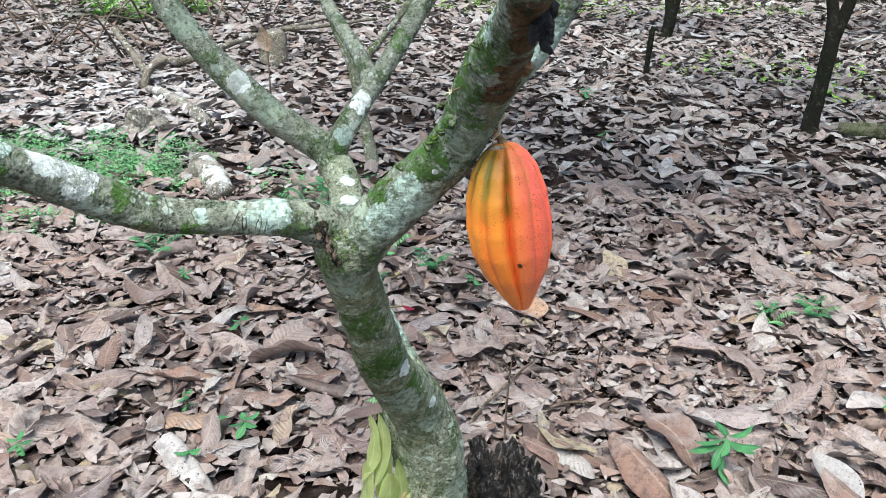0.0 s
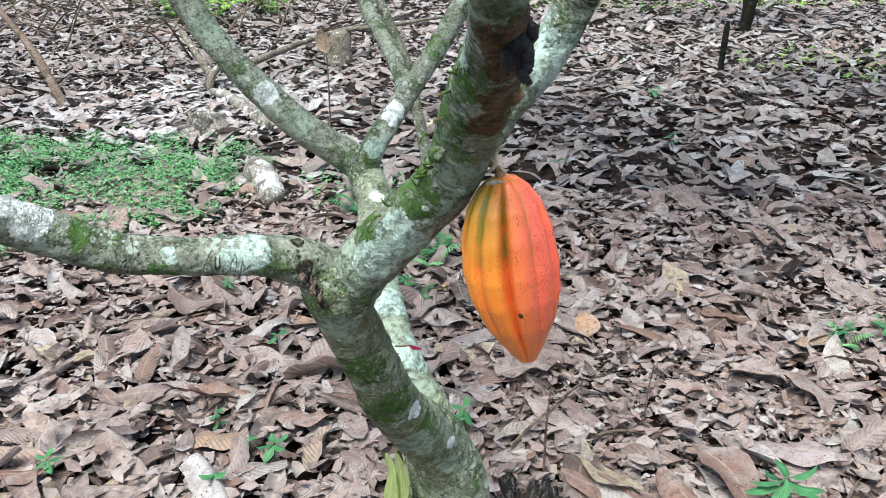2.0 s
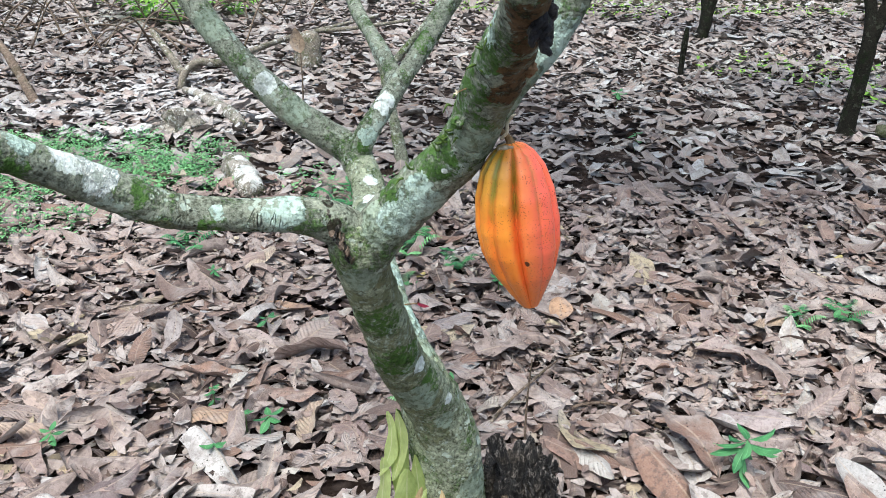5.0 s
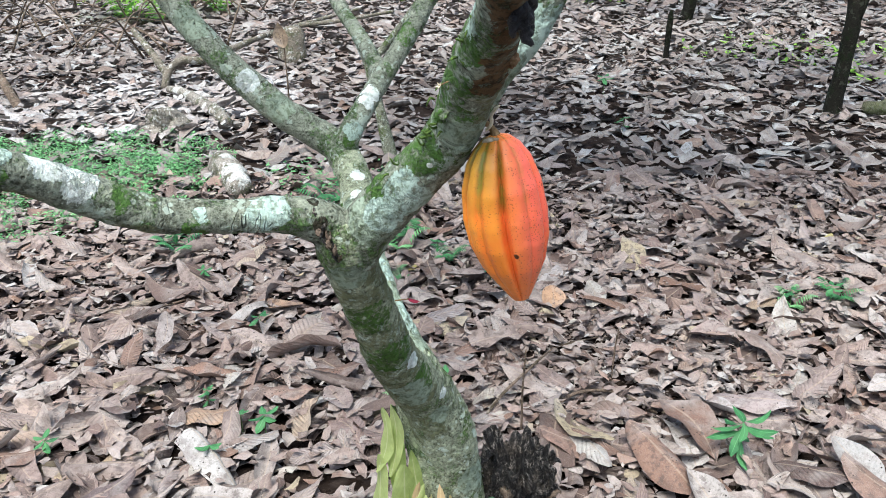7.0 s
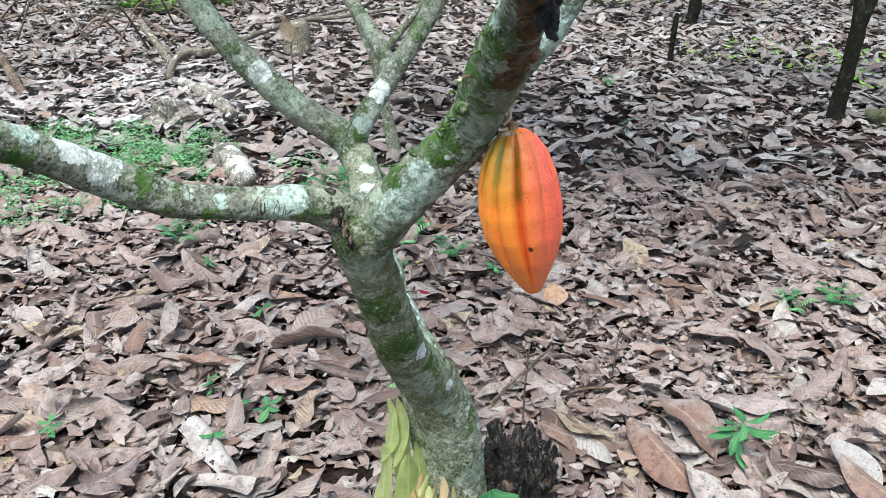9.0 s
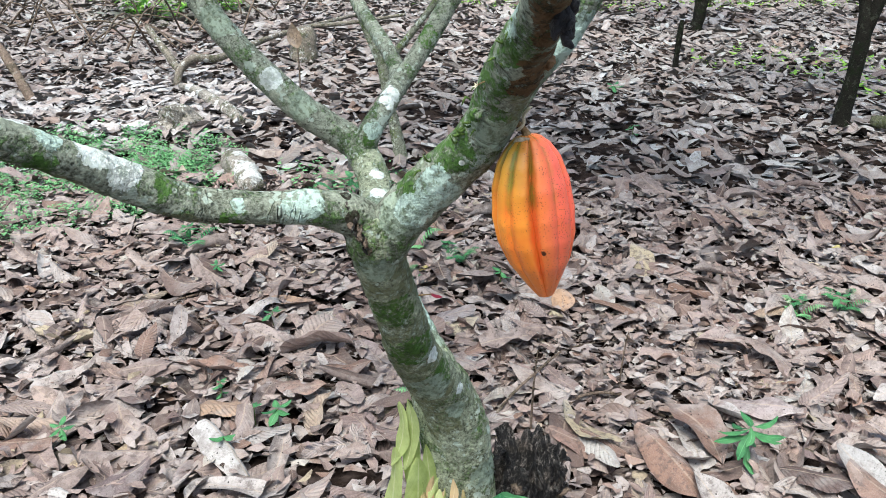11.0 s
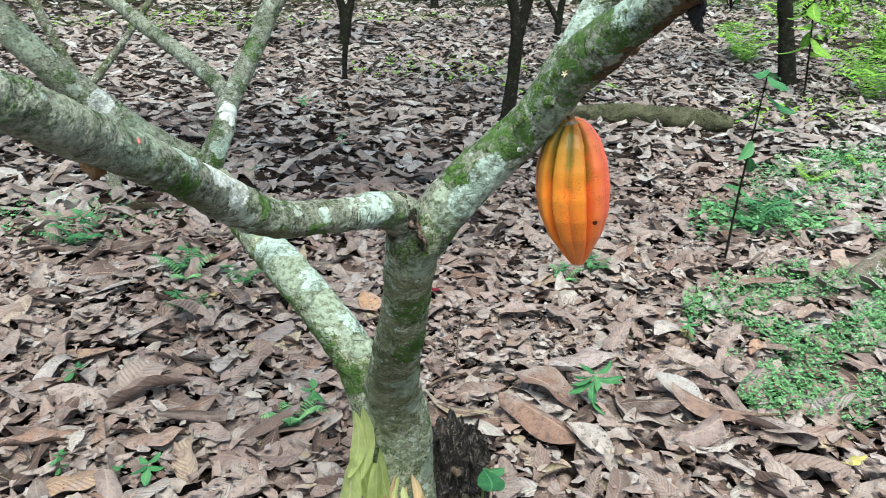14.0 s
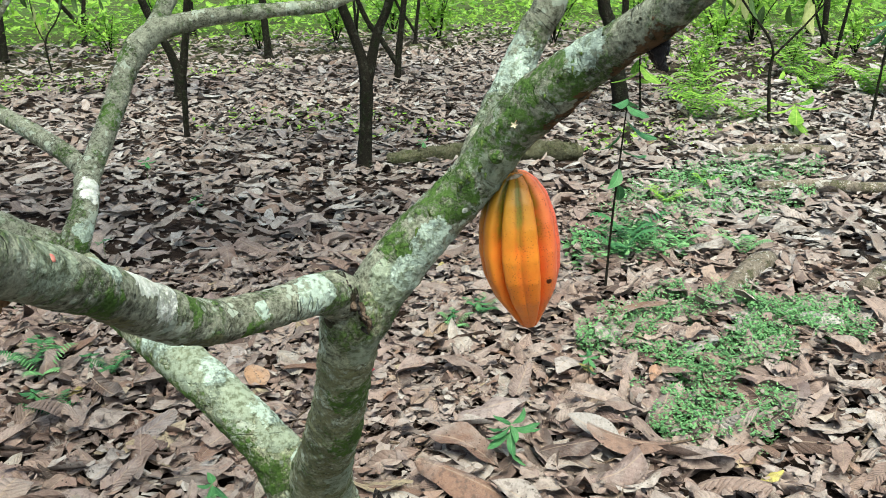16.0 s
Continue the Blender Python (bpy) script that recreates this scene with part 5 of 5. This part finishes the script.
SEEDLING = [(1.0, 0, 1.0, 0.38), (1.0, 75, 0.9, 0.4), (0.95, 150, 1.0, 0.36), (0.9, 215, 1.1, 0.38), (0.9, 290, 1.05, 0.38), (0.6, 40, 0.8, 0.4), (0.55, 250, 0.9, 0.4)]
stalked("seedling", (0.63, 0.43, 0), 0.11, [(s, a + 20, z * 0.066, r * 0.75) for s, a, z, r in SEEDLING] + [(0.97, 110, 0.06, 0.3), (0.92, 330, 0.07, 0.3), (0.8, 185, 0.075, 0.28), (0.7, 60, 0.07, 0.3), (1.0, 245, 0.05, 0.3)], GREEN_SEED, "bright green seedling with glossy pointed leaves", "seedling", "seedlings", 301, thick=0.003)
for n, (x, y, size) in enumerate(((-0.477, 0.965, 0.045), (-0.36, 0.5, 0.05), (-0.9, 1.56, 0.05), (-0.72, 1.28, 0.035), (0.145, 1.26, 0.045), (-0.1, 1.62, 0.05), (-0.02, 1.5, 0.04), (-0.45, 0.4, 0.04), (-0.42, 0.53, 0.03), (0.98, 1.12, 0.04), (1.1, 1.14, 0.045), (1.08, 0.63, 0.045), (0.02, 0.66, 0.05), (-0.42, 2.08, 0.08), (-0.2, 1.32, 0.05), (-0.12, 1.66, 0.06), (2.35, 1.04, 0.07), (0.3, 2.6, 0.05), (0.85, 3.05, 0.06), (-0.52, 0.62, 0.03), (2.5, 3.5, 0.08), (0.9, 4.0, 0.08), (-0.8, 0.42, 0.04))):
    some = [(s, a + 37 * n, z * size * 0.72, r + 0.1) for s, a, z, r in SEEDLING[: 4 + n % 4]]
    stalked("seedling", (x, y, 0.0), 0.05 + size * 0.6, some, GREEN_SEED, "small fresh green seedling in the leaf litter", "seedling", "seedlings", 310 + n, thick=0.0018)
stalked("sapling", (1.62, 1.08, 0), 0.68, [(1.0, 200, 0.11, 0.45), (0.99, 20, 0.1, 0.45), (0.9, 310, 0.12, 0.45), (0.85, 100, 0.11, 0.42), (0.75, 350, 0.11, 0.45), (0.97, 270, 0.1, 0.48), (0.66, 190, 0.09, 0.45), (0.58, 40, 0.08, 0.45)], GREEN_SEED, "tall thin sapling with a few pale green leaves", "sapling", "saplings", 350, (0.03, -0.03), 0.005, 40)
stalked("sapling", (4.55, 3.5, 0), 0.95, [(0.35 + 0.05 * n, 137 * n, 0.2 + 0.02 * (n % 3), 0.45) for n in range(14)], GREEN_BRIGHT, "leafy light green sapling before a dark trunk", "sapling", "saplings", 355, (-0.05, 0.05), 0.009, 20)
stalked("seedling", (4.9, 2.42, 0), 0.22, [(s, a, z * 0.2, r + 0.1) for s, a, z, r in SEEDLING], GREEN_BRIGHT, "vivid green broad-leaved seedling", "seedling", "seedlings", 352, thick=0.006)
shrub = lesser_tree("shrub", (5.2, 2.8, 0), [((5.2, 2.8, -0.03, 0.02), (5.18, 2.83, 0.35, 0.017), (5.18, 2.84, 0.6, 0.014), (5.05, 3.02, 0.9, 0.012), (4.95, 3.2, 1.2, 0.008)), ((5.18, 2.83, 0.5, 0.013), (5.32, 2.62, 0.8, 0.011), (5.42, 2.45, 1.1, 0.007))], BARK_FAR, "thin shrub with drooping yellowish leaves", "shrubs", 360, 8, 0.04)
for n in range(16):
    r = random.Random(400 + n)
    leaf = part("leaf", flat_leaf(r.uniform(0.14, 0.24), 0.34, -0.4, 0.5, 0.6, GREEN_YELLOW if n % 3 else GREEN_DARK, 400 + n, nu=7), shrub)
    side = r.choice((-1, 1))
    leaf.matrix_local = pose(-0.02 - side * r.uniform(0.02, 0.3), 0.05 + side * r.uniform(0.0, 0.42), r.uniform(0.78, 1.1), r.uniform(-20, 20), r.uniform(55, 88), r.uniform(0, 360))
small = lesser_tree("shrub", (0.6, 4.15, 0), [((0.6, 4.15, -0.02, 0.018), (0.58, 4.14, 0.3, 0.014), (0.56, 4.13, 0.62, 0.012), (0.68, 4.1, 0.82, 0.01), (0.75, 4.08, 1.0, 0.008), (0.8, 4.05, 1.4, 0.006)), ((0.56, 4.13, 0.6, 0.01), (0.5, 4.16, 0.8, 0.008), (0.47, 4.17, 1.2, 0.006))], BARK_FAR, "thin young cacao with limp yellowing and dark leaves", "shrubs", 370, 8, 0.04)
for n, (x, z, tint) in enumerate(((0.55, 0.86, 0), (0.58, 0.82, 0), (0.53, 0.8, 0), (0.5, 0.95, 0), (0.66, 1.02, 1), (0.75, 1.08, 1), (0.86, 1.06, 1), (1.1, 1.1, 1), (1.15, 1.08, 1), (0.42, 1.1, 1), (0.95, 1.15, 1))):
    leaf = part("leaf", flat_leaf((0.15 if tint else 0.1) + 0.02 * (n % 4), 0.3, -0.4, 0.5, 0.6, GREEN_DARK if tint else GREEN_YELLOW, 430 + n, nu=7), small)
    leaf.matrix_local = pose(x - 0.6, 0.02 * (n % 3) - 0.05, z, 12 * (n % 3), 72 + 4 * (n % 4), 47 * n)
v, f = tube(((0.15, -0.07, 1.0, 0.007), (0.35, -0.1, 1.12, 0.006), (0.55, -0.15, 1.14, 0.004)), 7, 0.04, 0.1, 9)
part("limb", mesh_of("limb", v, f, BARK_FAR), small)
small.matrix_basis = pose(1.8, 10.8, -0.4) @ Matrix.Scale(1.3, 4)


def fern(at, size, seed, material, turn=0.0, label="bright green fern with arching fronds", fronds=9):
    """A tuft of arching fronds with paired leaflets, one mesh a frond."""
    ob = thing("fern", at, label, "fern", "undergrowth ferns", turn)
    rng = np.random.default_rng(seed)
    for k in range(fronds):
        a = k * 6.28 / fronds + rng.uniform(-0.2, 0.2)
        reach, rise = size * rng.uniform(0.7, 1.1), size * rng.uniform(0.45, 0.9)
        vs, fs = [], []
        for i in range(13):
            s = (i + 1) / 13
            c = np.array((math.cos(a) * reach * s, math.sin(a) * reach * s, rise * math.sin(s * 2.0) * 0.95))
            w = size * 0.3 * math.sin(math.pi * min(0.98, s * 0.85 + 0.12))
            out = np.array((-math.sin(a), math.cos(a), -0.25))
            along = np.array((math.cos(a), math.sin(a), 0.0)) * size * 0.05
            for sg in (-1, 1):
                o = np.array((out[0] * sg, out[1] * sg, out[2])) * w
                m = len(vs)
                vs += [c - along * 0.5, c + o * 0.5 - along * 0.4 + (0, 0, 0.01 * size), c + o + along * 0.6, c + o * 0.5 + along * 0.8, c + along * 0.5]
                fs += [(m, m + 1, m + 2, m + 3, m + 4)]
        part("frond", mesh_of("frond", vs, fs, material), ob)
    return ob


master = fern((5.35, 3.55, 0), 0.32, 1, GREEN_BRIGHT)
second = fern((5.9, 4.1, 0), 0.4, 2, GREEN_BRIGHT)
rng = random.Random(77)
for n in range(20):
    x, y = rng.uniform(5.0, 9.5), rng.uniform(2.6, 8.0)
    if y > x * 1.05 or y < x * 0.42:
        continue
    s = rng.uniform(0.6, 1.35)
    copy_thing(master if n % 2 else second, pose(x, y, 0, 0, 0, rng.uniform(0, 360)) @ Matrix.Scale(s, 4))
for x, y, s in ((2.75, 1.75, 0.3), (3.2, 1.85, 0.25), (-3.0, 7.4, 1.2), (-3.5, 7.8, 1.4), (-2.6, 8.2, 1.0), (5.0, 3.3, 0.8), (5.2, 3.0, 0.7)):
    copy_thing(second, pose(x, y, 0, 0, 0, 40 * x) @ Matrix.Scale(s, 4))


for n, (x, y, size) in enumerate(((-0.14, 1.53, 0.1), (-0.17, 1.29, 0.08), (-0.45, 1.98, 0.13), (-0.04, 0.62, 0.08), (-0.88, 1.5, 0.1), (-0.16, 1.62, 0.09), (0.98, 1.12, 0.07), (1.12, 1.16, 0.07), (0.02, 1.45, 0.07), (2.34, 1.02, 0.12), (1.95, 1.3, 0.16), (2.1, 1.4, 0.18), (2.2, 1.22, 0.14))):
    fern((x, y, 0.02), size, 40 + n, GREEN_SEED if n % 3 else GREEN_COVER, 33 * n, "small fresh green plant with paired leaflets", 5 + n % 3)


# ---- bushes and trunks at the far edge ----
def bush(at, size, n, seed, label="leafy bright green bush at the plot's edge"):
    ob = thing("bush", at, label, "bush", "edge bushes")
    rng = np.random.default_rng(seed)
    tips = []
    for k in range(7):
        a, lean = rng.uniform(0, 6.28), rng.uniform(0.1, 0.7)
        h = size * rng.uniform(0.6, 1.2)
        tip = (math.cos(a) * lean * size, math.sin(a) * lean * size, h)
        tips.append(tip)
        v, f = tube(((0, 0, -0.02, 0.014), (tip[0] * 0.4, tip[1] * 0.4, h * 0.55, 0.01), (*tip, 0.004)), 6, 0.1, 0.1, seed + k)
        part("stem", mesh_of("stem", v, f, BARK_FAR), ob)
    v = leaf_sheets(n, rng, rng.uniform(0.08, 0.2, n) * size ** 0.5, np.full(n, 0.42), 5, 3, np.full(n, -0.5), rng.uniform(0.2, 0.9, n), np.full(n, 0.6), np.zeros(n)).reshape(n, 15, 3)
    v = spin(v, rng.uniform(0, 6.28, n), rng.normal(0.35, 0.4, n), rng.normal(0, 0.4, n))
    pick = np.array(tips)[rng.integers(0, 7, n)] * rng.uniform(0.35, 1.0, n)[:, None]
    v += (pick + rng.normal(0, 0.12 * size, (n, 3)))[:, None]
    part("foliage", fast_mesh("foliage", v, sheet_faces(5, 3), sheet_uvs(5, 3), GREEN_BRIGHT), ob, kind="stuff")
    return ob


bush_a, bush_b = bush((7.2, 13.2, 0), 0.8, 260, 900), bush((10.2, 10.5, 0), 1.0, 320, 910)
for n, (x, y, s) in enumerate(((5.4, 12.6, 0.7), (9.0, 12.4, 1.0), (3.2, 13.4, 0.8), (1.2, 14.2, 0.9), (12.0, 10.2, 1.0), (12.5, 8.0, 1.1), (8.6, 9.4, 0.6), (10.5, 7.2, 0.8), (-4.6, 10.6, 1.0), (-3.4, 10.2, 0.6), (6.4, 15.5, 1.2), (9.6, 15.0, 1.3), (2.0, 16.5, 1.2), (-1.5, 16.0, 1.1), (14.5, 11.5, 1.3), (15.0, 8.5, 1.2), (9.3, 5.2, 0.5), (8.0, 6.3, 0.45), (11.5, 5.6, 0.7), (7.0, 4.9, 0.4), (13.5, 14.0, 1.4), (4.6, 15.2, 1.1))):
    copy_thing(bush_b if n % 2 else bush_a, pose(x, y, 0, 0, 0, 67 * n) @ Matrix.Scale(s, 4))
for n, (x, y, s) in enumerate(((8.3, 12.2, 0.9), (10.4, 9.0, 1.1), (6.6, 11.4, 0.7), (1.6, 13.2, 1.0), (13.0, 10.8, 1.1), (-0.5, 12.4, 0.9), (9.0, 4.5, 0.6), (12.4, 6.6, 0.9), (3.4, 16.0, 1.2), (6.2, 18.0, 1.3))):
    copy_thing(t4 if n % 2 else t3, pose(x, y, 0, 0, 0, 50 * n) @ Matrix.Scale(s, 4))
stalked("shrub", (5.75, 2.32, 0), 0.95, [(0.7 + 0.03 * n, 40 * n, 0.26, 0.24) for n in range(11)], GREEN_SEED, "slender shrub with long feathery blue-green leaves", "shrub", "shrubs", 380, (0.05, -0.05), 0.012, 45)


# ---- low green cover ----
def cover(name, spots, n, size, material, seed, label, tall=0.075, blade=False):
    """Small leaflets over uneven ellipses (x, y, rx, ry)."""
    rng = np.random.default_rng(seed)
    area = np.array([s[2] * s[3] for s in spots])
    pick = rng.choice(len(spots), n, p=area / area.sum())
    s = np.array(spots)[pick]
    r, a = np.sqrt(rng.random(n)) * 1.12, rng.uniform(0, 6.28, n)
    x, y = s[:, 0] + s[:, 2] * r * np.cos(a), s[:, 1] + s[:, 3] * r * np.sin(a)
    lump = np.array([noise.noise(Vector((p * 5.5, q * 5.5, seed))) + 0.5 * noise.noise(Vector((p * 15, q * 15, 1.0))) for p, q in zip(x, y)])
    ok = lump > (-0.28 if tall < 0.2 else 0.02) + 0.75 * np.maximum(0, r - 0.6)
    x, y = x[ok], y[ok]
    n = len(x)
    length = rng.uniform(0.6, 1.3, n) * size
    v = leaf_sheets(n, rng, length, np.full(n, 0.08 if blade else 0.46), 4, 2, np.full(n, -0.4), rng.uniform(0.2, 0.8, n), np.full(n, 0.3), np.zeros(n)).reshape(n, 8, 3)
    tilt = rng.normal(-0.9, 0.4, n) if blade else rng.normal(0, 0.35, n)
    v = spin(v, rng.uniform(0, 6.28, n), tilt, rng.normal(0, 0.3, n))
    z = np.array([ground_z(p, q) for p, q in zip(x, y)]) + rng.uniform(0.015, 1.0, n) * tall
    v += np.stack([x, y, z], -1)[:, None]
    ob = new(name, fast_mesh(name, v, sheet_faces(4, 2), sheet_uvs(4, 2), material))
    return tagged(ob, label, "ground cover", kind="stuff")


cover("ground_cover", ((-1.85, 2.3, 0.85, 0.75), (-1.35, 2.15, 0.35, 0.45), (-2.7, 2.2, 0.7, 0.8)), 62000, 0.0165, GREEN_COVER, 5, "dense low green creeping plants")
cover("ground_cover", ((1.6, 0.66, 0.4, 0.27), (1.2, 0.32, 0.22, 0.17), (1.85, 0.5, 0.25, 0.2)), 34000, 0.013, GREEN_COVER, 6, "small-leaved green creeping plants over dry leaves")
cover("ground_cover", ((2.95, 1.68, 0.6, 0.4), (3.6, 1.9, 0.6, 0.3)), 11000, 0.019, GREEN_COVER, 7, "green creeping plants on open ground")
cover("low_herbs", ((1.98, 1.38, 0.25, 0.2), (2.15, 1.3, 0.2, 0.15)), 1500, 0.032, GREEN_COVER, 8, "low tuft of small dark green leaves", 0.1)
cover("ground_cover", ((-0.35, 2.2, 0.3, 0.25), (-0.55, 2.35, 0.25, 0.2)), 700, 0.024, GREEN_COVER, 9, "sparse green creeping plants among dead leaves")
cover("ground_cover", ((2.55, 5.3, 0.8, 0.6), (3.0, 4.3, 0.5, 0.3), (1.0, 9.5, 1.6, 0.9), (3.6, 9.5, 1.0, 0.5), (4.2, 3.0, 0.7, 0.4)), 2600, 0.05, GREEN_BRIGHT, 10, "scattered bright green weeds")
cover("undergrowth", ((7.5, 4.9, 2.0, 1.5), (6.2, 3.6, 0.9, 0.7)), 800, 0.09, GREEN_BRIGHT, 11, "loose bright green weeds between ferns", 0.3)
cover("undergrowth", ((7, 16, 6, 3.0), (13, 14.5, 5, 4), (-0.5, 18, 6, 3), (-4.4, 10.2, 1.5, 1.3), (15, 8.5, 4, 3), (3, 12.5, 2, 0.8)), 13000, 0.12, GREEN_BRIGHT, 13, "bright green sunlit undergrowth at the plot's edge", 0.5)
cover("far_undergrowth", ((8, 26, 16, 7), (26, 17, 9, 12), (-10, 24, 10, 8)), 20000, 0.4, GREEN_BRIGHT, 12, "distant bright green thicket", 1.3)


# ---- single dry leaves on the litter ----
HERO = ((-0.56, 0.74, 0.18, 0.34, -8, 1.5, -0.5, LEAF_BROWN, 0), (-0.7, 0.9, 0.11, 0.5, 70, 0.5, 0.6, LEAF_GREY, 55), (-0.77, 0.84, 0.14, 0.42, 95, -0.9, 0.3, LEAF_BROWN, 10), (-0.86, 0.49, 0.24, 0.24, 4, -1.5, -0.2, LEAF_TAN, 0),
        (-0.34, 0.65, 0.15, 0.42, -18, -0.4, 0.4, LEAF_BROWN, 8), (-0.24, 0.75, 0.13, 0.42, -8, -0.5, 0.5, LEAF_BROWN, 12), (-0.5, 0.54, 0.16, 0.4, -8, -0.5, -0.6, LEAF_TAN, 5), (0.46, 0.39, 0.22, 0.5, 118, -1.1, -0.5, LEAF_BROWN, 10),
        (0.54, 0.5, 0.2, 0.5, 112, 0.7, -0.4, LEAF_BROWN, 8), (0.83, 0.37, 0.15, 0.55, 105, 0.7, 0.4, LEAF_PALE, 16), (0.7, 0.6, 0.2, 0.42, -22, -0.5, -0.4, LEAF_GREY, 10), (0.31, 1.12, 0.1, 0.7, 80, 0.4, 0.3, LEAF_ORANGE, 22),
        (0.755, 0.36, 0.16, 0.45, -30, -0.8, -0.4, LEAF_DARK, 8), (-0.22, 0.63, 0.13, 0.5, -60, 0.4, 0.3, LEAF_GREY, 6), (-0.4, 0.45, 0.16, 0.34, 18, -0.5, 0.3, LEAF_PALE, 4), (1.25, 1.2, 0.16, 0.42, 8, -0.6, 0.4, LEAF_BROWN, 12),
        (-1.12, 1.42, 0.17, 0.26, 25, -1.2, 0.3, LEAF_BROWN, 5), (0.9, 1.1, 0.1, 0.55, 0, 0.4, 0.3, LEAF_TAN, 10), (0.0, 1.0, 0.16, 0.45, 25, -0.4, 0.2, LEAF_GREY, 10), (0.13, 0.88, 0.2, 0.4, 32, -0.3, 0.2, LEAF_BROWN, 5),
        (-0.14, 1.16, 0.05, 0.6, 20, 0.3, 0.3, LEAF_PALE, 12), (1.27, 1.6, 0.06, 0.5, 30, 0.3, 0.4, LEAF_YELLOW, 10), (1.08, 0.64, 0.05, 0.6, 100, 0.6, 0.4, LEAF_YELLOW, 15), (0.62, 0.78, 0.07, 0.6, 20, 0.4, 0.2, LEAF_TAN, 12),
        (1.02, 0.02, 0.07, 0.4, -10, -0.4, 0.3, LEAF_YELLOW, 10), (0.87, 0.3, 0.2, 0.5, 140, -0.8, 0.5, LEAF_BROWN, 12), (0.3, 0.45, 0.17, 0.42, 160, -0.5, 0.4, LEAF_BROWN, 8),
        (-0.3, 0.95, 0.13, 0.4, -40, -0.4, 0.4, LEAF_BROWN, 12), (1.2, 0.5, 0.06, 0.7, 30, 0.9, 0.5, LEAF_ORANGE, 25), (0.05, 1.3, 0.16, 0.34, 5, -0.5, 0.2, LEAF_BROWN, 4), (-0.45, 1.1, 0.15, 0.42, -20, 0.5, 0.4, LEAF_TAN, 8),
        (-0.095, 1.36, 0.05, 0.6, 20, 0.4, 0.3, LEAF_YELLOW, 12), (-0.23, 0.94, 0.06, 0.8, 40, 0.3, 0.2, LEAF_PALE, 8), (0.05, 0.81, 0.1, 0.5, 5, -0.4, 0.3, LEAF_PALE, 6), (-0.34, 1.34, 0.05, 0.7, 60, 0.8, 0.5, LEAF_DARK, 12), (0.03, 1.05, 0.07, 0.6, 30, 0.9, 0.5, LEAF_DARK, 12),
        (-0.63, 0.3, 0.13, 0.6, 40, -0.7, 0.3, LEAF_DARK, 8), (-0.87, 0.4, 0.16, 0.4, 5, -0.9, 0.2, LEAF_DARK, 4), (1.0, 2.0, 0.2, 0.4, -15, -0.5, 0.4, LEAF_PALE, 10))
for n, (x, y, size, ratio, yaw, curl, bend, material, tilt) in enumerate(HERO):
    me = flat_leaf(size, ratio, curl, bend, 1.0, material, 500 + n, nu=14, nv=7, ragged=0.06)
    low = min((pose(0, 0, 0, 0, -tilt, yaw) @ v.co).z for v in me.vertices)
    leaf = part("leaf", me, ground)
    leaf.matrix_local = pose(x - size / 2 * math.cos(radians(yaw)), y - size / 2 * math.sin(radians(yaw)), 0.03 - min(low, 0.0), 0, -tilt, yaw)
SHAPES = [flat_leaf(0.12 + 0.013 * (n % 7), 0.4 + 0.03 * (n % 4), (-1.2, -0.6, 0.5, 1.1, -0.9, 0.25)[n % 6], (0.7, -0.5, 0.4, -0.9)[n % 4], 1.2, LITTER, 600 + n, nu=10, nv=5, torn=0.3, ragged=0.1, crumple=0.15 * (n % 3)) for n in range(14)]
rng = random.Random(8)
for n in range(265):
    x, y = rng.uniform(-1.05, 1.5), rng.uniform(0.15, 1.7)
    if (x - 0.5) ** 2 + (y - 0.78) ** 2 < 0.06 or (x - 0.1) ** 2 + (y - 0.2) ** 2 < 0.02:
        continue
    leaf = part("leaf", SHAPES[n % 14], ground)
    leaf.matrix_local = pose(x, y, ground_z(x, y) + rng.uniform(0.02, 0.042), rng.gauss(0, 16), rng.gauss(0, 12), rng.uniform(0, 360))
